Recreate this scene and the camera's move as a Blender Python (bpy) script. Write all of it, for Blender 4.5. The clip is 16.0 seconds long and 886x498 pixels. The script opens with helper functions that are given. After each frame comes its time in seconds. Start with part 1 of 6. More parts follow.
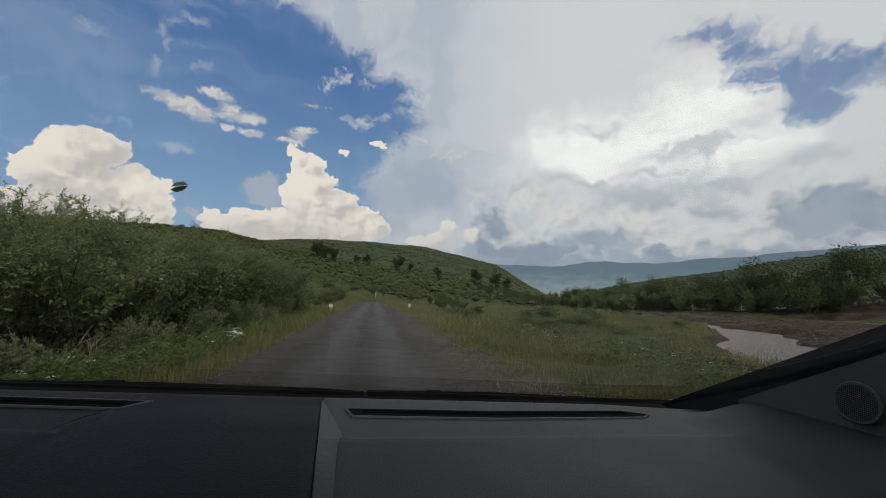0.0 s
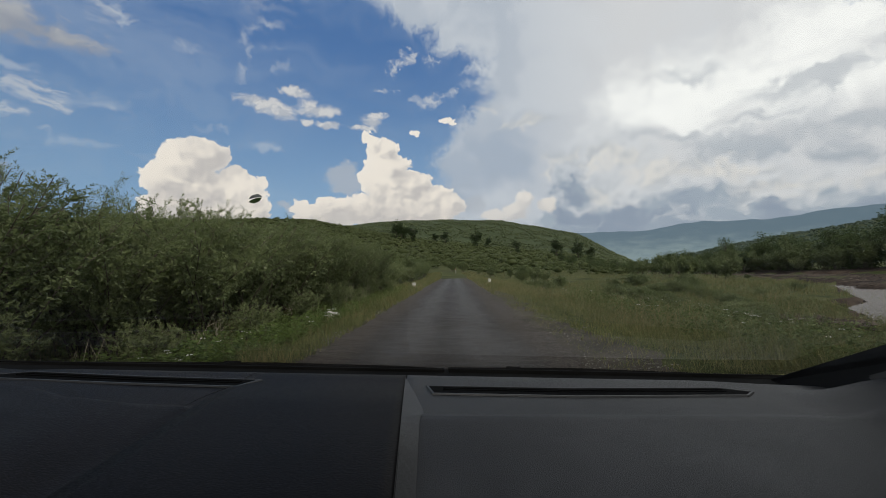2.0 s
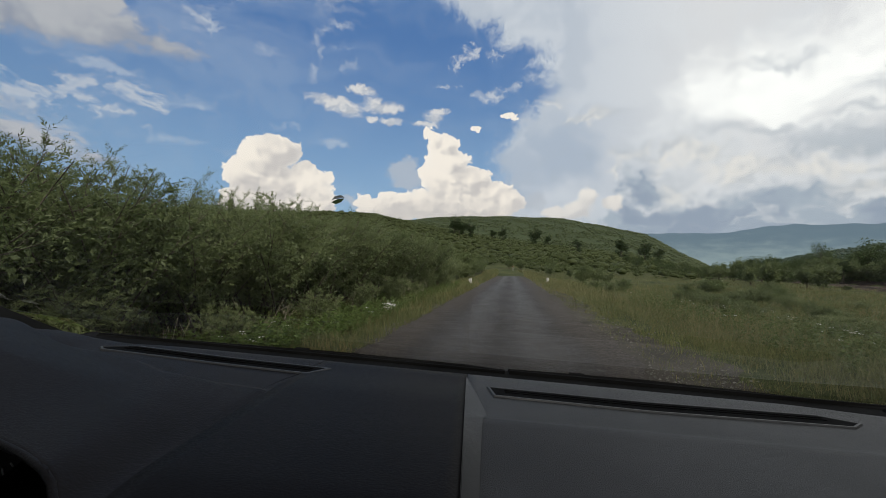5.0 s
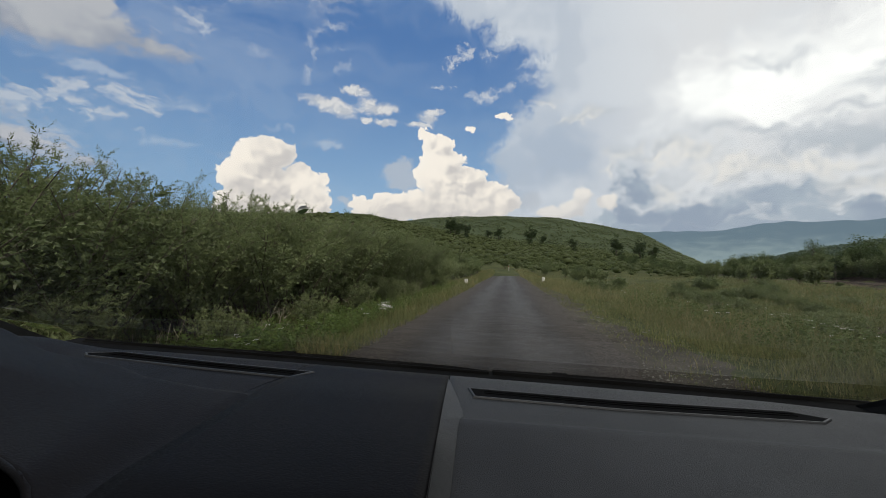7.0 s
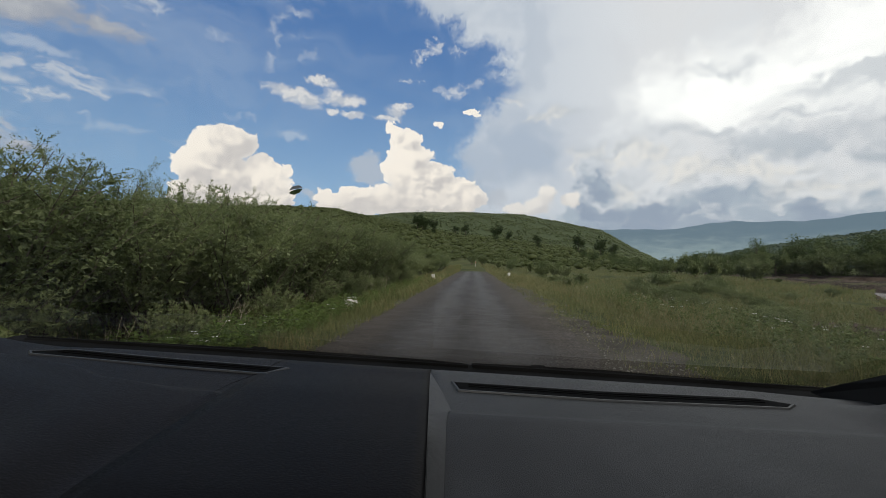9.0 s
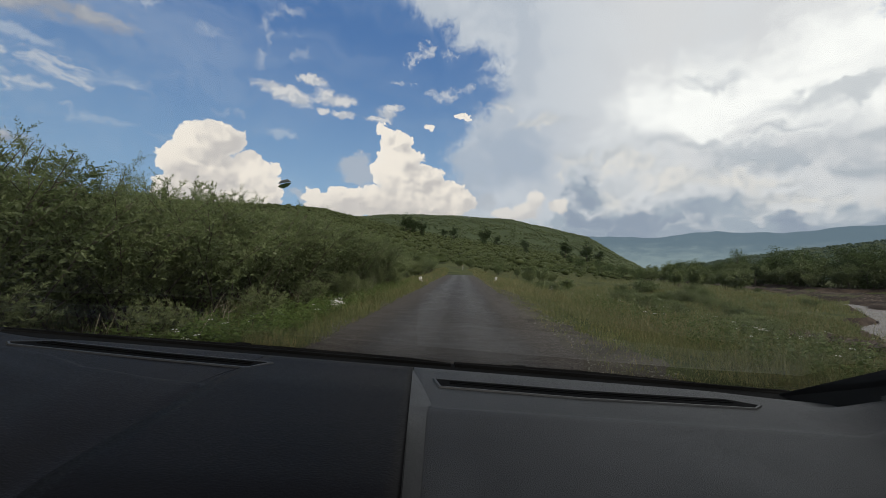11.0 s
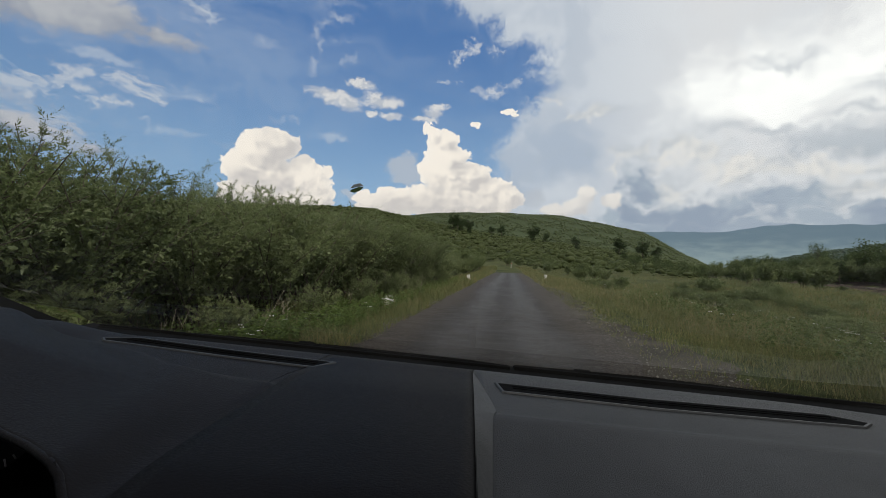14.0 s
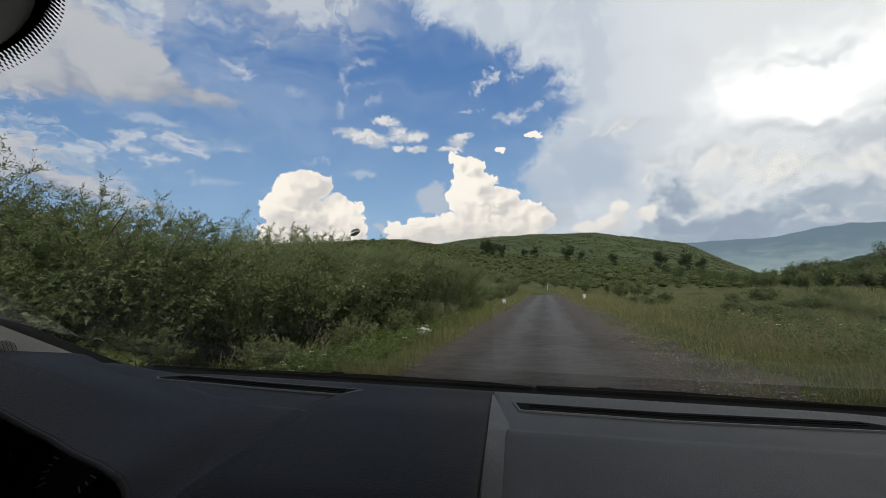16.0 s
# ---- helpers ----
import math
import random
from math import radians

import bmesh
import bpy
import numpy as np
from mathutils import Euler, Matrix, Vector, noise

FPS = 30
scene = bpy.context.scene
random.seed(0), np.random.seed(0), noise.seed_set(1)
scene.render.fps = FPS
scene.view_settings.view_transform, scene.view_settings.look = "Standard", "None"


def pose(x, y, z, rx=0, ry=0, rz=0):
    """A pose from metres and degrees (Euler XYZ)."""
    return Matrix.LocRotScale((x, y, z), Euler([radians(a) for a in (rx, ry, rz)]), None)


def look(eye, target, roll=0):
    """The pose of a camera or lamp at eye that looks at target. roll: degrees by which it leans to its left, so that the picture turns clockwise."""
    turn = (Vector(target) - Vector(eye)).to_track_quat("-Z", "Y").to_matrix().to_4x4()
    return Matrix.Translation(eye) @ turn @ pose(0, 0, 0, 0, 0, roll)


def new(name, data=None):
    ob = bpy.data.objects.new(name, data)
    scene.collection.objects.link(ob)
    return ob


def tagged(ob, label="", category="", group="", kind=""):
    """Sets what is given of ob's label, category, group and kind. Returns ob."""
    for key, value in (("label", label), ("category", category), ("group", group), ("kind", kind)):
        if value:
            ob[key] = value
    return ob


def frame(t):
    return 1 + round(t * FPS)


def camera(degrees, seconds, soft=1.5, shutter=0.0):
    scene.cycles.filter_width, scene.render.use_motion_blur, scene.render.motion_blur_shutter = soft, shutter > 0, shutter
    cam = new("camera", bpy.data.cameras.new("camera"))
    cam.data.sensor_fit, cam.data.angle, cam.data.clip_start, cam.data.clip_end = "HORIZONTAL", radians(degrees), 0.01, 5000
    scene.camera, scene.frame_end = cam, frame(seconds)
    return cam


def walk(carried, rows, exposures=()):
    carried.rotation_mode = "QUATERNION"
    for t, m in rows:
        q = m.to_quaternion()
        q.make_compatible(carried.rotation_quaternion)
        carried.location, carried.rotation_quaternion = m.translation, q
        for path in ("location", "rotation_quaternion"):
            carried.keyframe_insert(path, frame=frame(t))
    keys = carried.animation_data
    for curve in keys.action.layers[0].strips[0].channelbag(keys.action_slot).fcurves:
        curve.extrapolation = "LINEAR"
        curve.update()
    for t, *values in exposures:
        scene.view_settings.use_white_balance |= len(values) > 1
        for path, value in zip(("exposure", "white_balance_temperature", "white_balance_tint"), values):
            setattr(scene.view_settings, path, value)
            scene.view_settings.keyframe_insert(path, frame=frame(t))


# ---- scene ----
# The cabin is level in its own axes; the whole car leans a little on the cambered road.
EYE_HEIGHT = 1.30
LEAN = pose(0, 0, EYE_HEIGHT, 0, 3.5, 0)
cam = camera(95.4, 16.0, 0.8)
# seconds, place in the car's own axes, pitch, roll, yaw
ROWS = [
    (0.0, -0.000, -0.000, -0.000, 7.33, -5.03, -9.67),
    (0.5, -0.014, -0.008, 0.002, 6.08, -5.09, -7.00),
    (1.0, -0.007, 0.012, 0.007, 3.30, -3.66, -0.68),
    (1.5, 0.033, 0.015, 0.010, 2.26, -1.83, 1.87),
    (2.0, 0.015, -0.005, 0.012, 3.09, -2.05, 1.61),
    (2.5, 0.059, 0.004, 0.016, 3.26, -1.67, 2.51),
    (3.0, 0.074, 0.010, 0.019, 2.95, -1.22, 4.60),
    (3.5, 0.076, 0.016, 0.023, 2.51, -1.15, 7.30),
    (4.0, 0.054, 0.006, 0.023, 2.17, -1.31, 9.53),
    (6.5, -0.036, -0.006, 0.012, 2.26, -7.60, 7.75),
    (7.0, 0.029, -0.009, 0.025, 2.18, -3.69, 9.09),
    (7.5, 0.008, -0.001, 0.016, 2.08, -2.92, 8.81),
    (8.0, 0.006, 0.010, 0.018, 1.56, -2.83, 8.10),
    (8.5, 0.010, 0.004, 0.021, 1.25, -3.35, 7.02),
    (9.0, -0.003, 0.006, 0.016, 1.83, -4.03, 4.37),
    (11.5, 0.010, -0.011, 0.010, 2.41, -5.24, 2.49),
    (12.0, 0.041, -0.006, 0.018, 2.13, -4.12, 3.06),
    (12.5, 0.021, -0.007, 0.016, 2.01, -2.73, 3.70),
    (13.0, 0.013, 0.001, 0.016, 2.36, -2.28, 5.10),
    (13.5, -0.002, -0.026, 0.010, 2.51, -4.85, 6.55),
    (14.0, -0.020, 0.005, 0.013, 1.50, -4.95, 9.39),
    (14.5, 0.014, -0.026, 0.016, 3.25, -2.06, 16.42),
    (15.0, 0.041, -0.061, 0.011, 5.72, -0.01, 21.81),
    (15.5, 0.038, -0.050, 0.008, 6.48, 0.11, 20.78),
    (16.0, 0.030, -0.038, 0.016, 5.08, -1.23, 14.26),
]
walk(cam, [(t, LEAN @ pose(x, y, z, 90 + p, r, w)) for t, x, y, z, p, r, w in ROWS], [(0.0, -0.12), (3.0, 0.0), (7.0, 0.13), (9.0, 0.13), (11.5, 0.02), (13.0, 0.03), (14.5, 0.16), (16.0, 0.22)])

# ---- world and sun ----
SUN_AZ, SUN_EL = 165.0, 33.0          # degrees right of the road, above the horizon
world = bpy.data.worlds.new("sky")
scene.world = world
world.use_nodes = True


class Nodes:
    """Short ways to write node trees."""

    def __init__(self, tree):
        self.t = tree
        tree.nodes.clear()

    def n(self, kind):
        return self.t.nodes.new(kind)

    def put(self, sock, v):
        if isinstance(v, bpy.types.NodeSocket):
            self.t.links.new(v, sock)
        else:
            sock.default_value = v

    def m(self, op, *args, clamp=False):
        node = self.n("ShaderNodeMath")
        node.operation, node.use_clamp = op, clamp
        for s, v in zip(node.inputs, args):
            self.put(s, v)
        return node.outputs[0]

    def v(self, op, *args):
        node = self.n("ShaderNodeVectorMath")
        node.operation = op
        for s, v in zip(node.inputs, args):
            self.put(s, v)
        return node.outputs["Value" if op in ("DOT_PRODUCT", "LENGTH", "DISTANCE") else "Vector"]

    def smooth(self, x, lo, hi, a=0.0, b=1.0):
        node = self.n("ShaderNodeMapRange")
        node.interpolation_type = "SMOOTHSTEP"
        for s, v in zip(node.inputs, (x, lo, hi, a, b)):
            self.put(s, v)
        return node.outputs[0]

    def lin(self, x, lo, hi, a=0.0, b=1.0):
        node = self.n("ShaderNodeMapRange")
        for s, v in zip(node.inputs, (x, lo, hi, a, b)):
            self.put(s, v)
        return node.outputs[0]

    def noise(self, vec, scale, detail=4.0, rough=0.55, out="Fac", dims="3D"):
        node = self.n("ShaderNodeTexNoise")
        node.noise_dimensions = dims
        self.put(node.inputs["Vector"], vec)
        node.inputs["Scale"].default_value = scale
        node.inputs["Detail"].default_value = detail
        node.inputs["Roughness"].default_value = rough
        return node.outputs[out]

    def mix(self, f, a, b, blend="MIX"):
        node = self.n("ShaderNodeMix")
        node.data_type, node.blend_type = "RGBA", blend
        self.put(node.inputs[0], f)
        for s, v in ((node.inputs[6], a), (node.inputs[7], b)):
            self.put(s, (*v, 1.0) if isinstance(v, tuple) and len(v) == 3 else v)
        return node.outputs[2]

    def xyz(self, x, y, z):
        node = self.n("ShaderNodeCombineXYZ")
        for s, v in zip(node.inputs, (x, y, z)):
            self.put(s, v)
        return node.outputs[0]


def build_sky():
    g = Nodes(world.node_tree)
    way = g.n("ShaderNodeTexCoord").outputs["Generated"]
    sep = g.n("ShaderNodeSeparateXYZ")
    g.put(sep.inputs[0], way)
    x, y, z = sep.outputs
    u = g.m("MULTIPLY", g.m("ARCTAN2", x, y), 57.2958)      # degrees to the right of the road
    v = g.m("MULTIPLY", g.m("ARCSINE", z), 57.2958)         # degrees above the horizon
    flat = g.xyz(u, v, 0.0)

    def drift(scale, detail, rough):
        return g.v("MULTIPLY", g.v("SUBTRACT", g.noise(flat, scale, detail, rough, "Color"), (0.5, 0.5, 0.5)), (2.8, 2.8, 0))

    def spread(vec, scale, detail, rough):
        """Noise stretched to fill 0 to 1."""
        return g.lin(g.noise(vec, scale, detail, rough), 0.32, 0.68)

    # turbulence at three sizes, which frays all edges
    wide, mid, fine = drift(0.06, 2, 0.5), drift(0.25, 3, 0.55), drift(0.9, 3, 0.6)

    def stirred(a, b, c, squash=0.5):
        s = g.v("ADD", g.v("MULTIPLY", wide, (a, a * squash, 0)), g.v("MULTIPLY", mid, (b, b * squash, 0)))
        return g.v("ADD", flat, g.v("ADD", s, g.v("MULTIPLY", fine, (c, c * squash, 0))))

    def blobs(vec, rows, lean=0.0):
        """1 at the middle of the nearest oval, 0 at its rim; rows of middle and half widths."""
        if lean:
            part = g.n("ShaderNodeSeparateXYZ")
            g.put(part.inputs[0], vec)
        best = None
        for cu, cv, ru, rv in rows:
            off = g.v("SUBTRACT", vec, (cu, cv, 0))
            if lean:
                off = g.v("SUBTRACT", off, g.xyz(0.0, g.m("MULTIPLY", g.m("SUBTRACT", part.outputs[0], cu), lean), 0.0))
            h = g.m("SUBTRACT", 1.0, g.v("LENGTH", g.v("DIVIDE", off, (ru, rv, 1))))
            best = h if best is None else g.m("MAXIMUM", best, h)
        return best

    def heaps(vec, scale, detail=3.0, rough=0.55):
        """Rounded swellings, as on heaped clouds: about 0 to 1."""
        node = g.n("ShaderNodeTexVoronoi")
        node.feature, node.voronoi_dimensions, node.normalize = "SMOOTH_F1", "2D", True
        g.put(node.inputs["Vector"], vec)
        for key, value in (("Scale", scale), ("Detail", detail), ("Roughness", rough), ("Smoothness", 0.35)):
            node.inputs[key].default_value = value
        return g.m("SUBTRACT", 1.0, node.outputs["Distance"])

    def centred(n, weight):
        return g.m("MULTIPLY", g.m("SUBTRACT", n, 0.5), weight)

    def patch(rows, vec, grain, weight, lo, hi, most, lean=0.0):
        return g.smooth(g.m("ADD", blobs(vec, rows, lean), centred(grain, weight)), lo, hi, 0.0, most)

    # clear sky
    clear = g.n("ShaderNodeTexSky")
    clear.sky_type, clear.sun_disc = "NISHITA", False
    clear.sun_elevation, clear.sun_rotation = radians(SUN_EL), radians(SUN_AZ)
    clear.altitude, clear.air_density, clear.dust_density, clear.ozone_density = 400.0, 1.0, 1.4, 2.2
    depth = g.mix(g.smooth(v, 4.0, 32.0), (2.5, 4.1, 6.1), (0.78, 1.90, 4.5))
    sky = g.mix(0.75, clear.outputs[0], depth)

    torn = spread(stirred(4, 2.5, 0.9), 0.16, 4, 0.62)
    curds = spread(g.v("MULTIPLY", stirred(2, 1.5, 0.7), (0.7, 1.5, 1)), 0.55, 4, 0.62)
    thread = spread(g.v("MULTIPLY", stirred(6, 3, 0.9), (0.45, 1.3, 1)), 0.24, 5, 0.64)

    # high veils, thickest to the left
    veil = g.smooth(g.noise(g.v("MULTIPLY", stirred(12, 4, 1), (0.45, 1.5, 1)), 0.07, 5, 0.6), 0.40, 0.66, 0.02, 0.30)
    sky = g.mix(g.m("MULTIPLY", veil, g.smooth(u, -8.0, -42.0, 0.45, 1.0)), sky, (4.9, 5.7, 6.7))
    lofty = g.m("ADD", g.m("SUBTRACT", v, g.lin(u, -60.0, -24.0, 27.5, 32.5)), centred(thread, 9.0))
    sky = g.mix(g.m("MULTIPLY", g.smooth(lofty, -1.6, 6.0, 0.0, 0.72), g.smooth(u, -16.0, -27.0)), sky, g.mix(g.smooth(torn, 0.38, 0.62), (3.9, 4.3, 5.2), (6.3, 6.4, 6.6)))
    sky = g.mix(patch([(-46.5, 14.3, 9, 0.75), (-33.5, 26.2, 2.8, 0.8), (-30.5, 18.3, 2.0, 0.5), (-43, 18.8, 4.0, 1.3), (-50.5, 20.4, 3.0, 0.6), (-23.2, 26.2, 2.4, 1.5), (-40, 27.5, 0.7, 2.6), (-24.5, 16.5, 3.5, 0.6)],
                      stirred(1.5, 2.2, 1.2), thread, 2.2, 0.0, 1.4, 0.40), sky, (6.2, 6.5, 6.9))
    # the curled strand
    sky = g.mix(patch([(-28.1, 25.2, 0.7, 1.4), (-27.1, 27.0, 0.6, 1.4), (-27.9, 28.6, 0.9, 1.3), (-26.6, 29.9, 1.6, 0.7), (-24.6, 30.7, 1.8, 0.6)], stirred(0, 0.7, 0.7, 1.0), thread, 1.2, -0.1, 1.3, 0.46), sky, (6.5, 6.7, 7.0))
    # mottled fleece
    sky = g.mix(patch([(-56, 16.6, 5.0, 1.5), (-51, 17.8, 4.6, 2.0), (-47.5, 18.6, 3.2, 1.5), (-63, 17.0, 6, 2.2)], stirred(1.5, 1.5, 0.8), curds, 2.4, 0.0, 1.4, 0.62), sky, (6.3, 6.4, 6.7))
    # the great flat cloud on the left: a wedge with its tip towards the road
    under = g.m("SUBTRACT", v, g.m("ADD", g.m("MULTIPLY", g.m("ADD", u, 41.0), 0.16), 23.6))
    over = g.m("SUBTRACT", g.m("SUBTRACT", 23.9, g.m("MULTIPLY", g.m("ADD", u, 41.0), 0.45)), v)
    rag = g.m("ADD", centred(torn, 2.6), centred(curds, 2.0))
    wedge = g.m("MINIMUM", g.m("MULTIPLY", g.m("ADD", under, g.m("MULTIPLY", rag, 0.45)), 1.0), g.m("MULTIPLY", g.m("ADD", over, rag), 0.7))
    lit = g.smooth(g.m("ADD", under, g.m("ADD", centred(torn, 5.0), centred(curds, 2.5))), -0.6, 4.6)
    sky = g.mix(g.m("MULTIPLY", g.smooth(wedge, -0.3, 1.3), 0.86), sky, g.mix(lit, (3.4, 3.55, 4.0), (5.1, 5.05, 5.15)))
    # low grey cloud at the far left
    low_left = [(-56, 12.3, 5.4, 1.9), (-51.2, 11.4, 2.4, 0.9), (-64, 15.5, 8, 4.0), (-59, 15.6, 3.0, 1.0)]
    sky = g.mix(patch(low_left, stirred(2, 2, 0.9), thread, 1.7, -0.1, 0.8, 0.80), sky, g.mix(g.smooth(g.m("ADD", v, centred(torn, 5.0)), 10.8, 13.4), (2.9, 3.15, 3.7), (5.6, 5.4, 5.5)))
    # row of small torn puffs, flat below
    puff_rows = [(-26.6, 21.9, 2.9, 0.75), (-23.4, 20.8, 1.7, 0.95), (-24.8, 21.4, 2.0, 0.9), (-18.7, 21.6, 2.7, 0.85), (-19.6, 22.1, 1.3, 0.8), (-21.6, 23.6, 2.0, 0.62), (-17.3, 19.8, 1.6, 0.45), (-20.2, 20.0, 0.9, 0.4),
                 (-11.3, 20.5, 1.5, 1.0), (-10.7, 21.3, 1.4, 0.5), (-12.4, 19.6, 2.0, 0.35)]
    small = g.m("ADD", g.m("MULTIPLY", curds, 0.5), g.m("MULTIPLY", thread, 0.5))
    sky = g.mix(patch(puff_rows, stirred(0, 0.8, 0.7, 0.6), small, 0.85, -0.25, 0.65, 0.90), sky, g.mix(g.smooth(curds, 0.35, 0.62), (5.4, 5.55, 6.0), (7.4, 7.2, 7.1)))

    # the great sheet of the storm cloud
    brink = g.m("ADD", g.m("SUBTRACT", g.smooth(v, 14.0, 25.0, -3.5, 2.2), g.m("MULTIPLY", g.smooth(v, 26.0, 38.0), 21.0)), g.m("MULTIPLY", g.smooth(v, 38.0, 60.0), -40.0))
    into = g.m("SUBTRACT", u, brink)
    into = g.m("ADD", into, g.m("ADD", centred(torn, g.smooth(v, 22.0, 30.0, 4.0, 9.0)), centred(thread, g.smooth(v, 18.0, 29.0, 2.2, 5.0))))
    cover = g.smooth(into, -0.6, g.smooth(v, 17.0, 30.0, 3.0, 6.5), 0.0, 0.97)
    gap = patch([(50.5, 24.6, 6.5, 3.8), (57, 22.6, 7.5, 2.6), (45.5, 30.0, 5.6, 1.9), (54, 20.4, 5.0, 1.5), (48, 27.5, 4.0, 2.0)], stirred(2, 2, 0.9), g.m("ADD", g.m("MULTIPLY", torn, 0.6), g.m("MULTIPLY", thread, 0.4)), 1.7, -0.1, 0.9, 0.85, -0.2)
    cover = g.m("MULTIPLY", cover, g.m("SUBTRACT", 1.0, gap))
    soft = spread(stirred(5, 2.5, 0.6), 0.10, 4, 0.57)
    col = g.mix(g.smooth(u, 6.0, 26.0), (5.2, 5.65, 6.4), (7.45, 7.45, 7.6))
    col = g.mix(g.smooth(soft, 0.36, 0.66, 0.0, 0.35), col, (7.6, 7.8, 8.1))
    rain = patch([(5.5, 15.5, 8.5, 5.2), (1.0, 13.0, 7, 5)], stirred(4, 3, 0.5), torn, 0.9, -0.1, 0.7, 0.80)
    col = g.mix(rain, col, (4.1, 4.75, 5.8))
    core = patch([(33, 20.2, 15, 5.0), (28, 18.8, 8, 3.0), (43, 22.0, 6.5, 5.5), (48, 17.5, 6, 2.5), (38, 19.6, 9, 3.6)], stirred(3.5, 2.5, 0.8), g.m("ADD", g.m("MULTIPLY", torn, 0.7), g.m("MULTIPLY", curds, 0.3)), 0.8, -0.35, 0.85, 1.0)
    col = g.mix(core, col, (10.9, 10.8, 10.5))
    billow = heaps(stirred(2.0, 2.2, 0.9, 0.8), 0.17)
    billow_up = heaps(g.v("ADD", stirred(2.0, 2.2, 0.9, 0.8), (-0.4, 0.9, 0)), 0.17)
    swell = g.m("SUBTRACT", billow, billow_up)
    lower = g.smooth(v, 12.0, 19.0, 1.0, 0.0)
    # broken cream heaps below the bright core
    cream = patch([(15.5, 14.3, 3.6, 1.9), (22, 13.6, 6.0, 2.2), (28.5, 11.5, 8.0, 2.4), (20, 9.6, 3.6, 1.6), (38, 8.4, 7.0, 1.7), (47, 9.0, 5.5, 1.6), (33, 11.0, 5, 1.4), (12.3, 20.0, 6.0, 1.0), (4.5, 22.0, 3.2, 0.8)], stirred(2, 2.6, 1.0, 0.7), g.m("ADD", g.m("MULTIPLY", torn, 0.6), g.m("MULTIPLY", curds, 0.4)), 1.5, -0.1, 0.9, 0.9)
    col = g.mix(g.m("MULTIPLY", cream, 0.85), col, g.mix(g.smooth(g.m("ADD", g.m("MULTIPLY", swell, -1.0), centred(torn, 0.12)), -0.14, 0.14), (5.2, 5.5, 5.9), (8.3, 7.9, 7.4)))
    col = g.mix(g.m("MULTIPLY", g.smooth(swell, 0.0, 0.16, 0.0, 0.25), lower), col, (4.3, 4.7, 5.2))
    # grey bars across the bright part
    bars = [(31.5, 22.3, 5.6, 0.8), (25.0, 16.2, 4.2, 1.1), (41.0, 18.4, 8.5, 0.95), (36.5, 13.6, 8.5, 1.5), (29, 15.6, 3.0, 0.6), (37.5, 16.0, 3.5, 0.7), (43.0, 11.4, 4.5, 1.7), (46.5, 14.0, 4.0, 0.9), (53, 15.5, 6, 1.2)]
    col = g.mix(patch(bars, stirred(2.5, 2.4, 1.0, 0.6), g.m("ADD", g.m("MULTIPLY", torn, 0.4), g.m("MULTIPLY", thread, 0.6)), 1.8, -0.2, 1.0, 0.80, -0.03), col, g.mix(g.smooth(v, 11.0, 17.0), (4.3, 4.75, 5.35), (5.9, 6.15, 6.5)))
    # slate-blue gloom over the far hills
    gloom = [(17.0, 10.8, 2.5, 2.2), (17.5, 7.0, 4.5, 1.7), (24.5, 6.8, 5.5, 2.2), (30.5, 7.6, 5.5, 2.0), (13.5, 6.6, 3.4, 1.3), (36, 6.0, 6, 1.2), (21, 5.0, 14, 1.5), (42, 5.2, 14, 1.3), (55, 9.6, 7.5, 2.4), (48, 6.5, 9, 1.4)]
    col = g.mix(patch(gloom, stirred(2.5, 2.6, 1.1, 0.7), g.m("ADD", g.m("MULTIPLY", torn, 0.6), g.m("MULTIPLY", curds, 0.4)), 1.0, -0.38, 0.55, 0.92), col, g.mix(g.smooth(soft, 0.3, 0.7), (2.85, 3.45, 4.4), (3.85, 4.45, 5.2)))
    sky = g.mix(cover, sky, col)
    # torn scraps beside the sheet
    sky = g.mix(patch([(-6.6, 28.3, 2.0, 0.9), (-2.8, 28.0, 2.4, 0.7), (-7.8, 27.0, 1.0, 0.9), (-2.6, 23.6, 2.6, 0.75), (-10.0, 24.2, 1.6, 0.5)], stirred(0, 1.8, 1.1, 0.6), small, 2.0, -0.1, 1.0, 0.72, 0.12), sky, (6.5, 6.6, 6.9))

    # bright heaped clouds low over the hills
    sky = g.mix(patch([(-15.2, 14.0, 2.0, 1.7), (-14.0, 12.4, 2.6, 1.6), (3.4, 9.6, 2.2, 1.6), (-22, 9.0, 3.0, 1.2)], stirred(0, 1.4, 0.8, 1.0), torn, 0.9, -0.05, 0.5, 0.75), sky, (4.9, 5.2, 5.8))
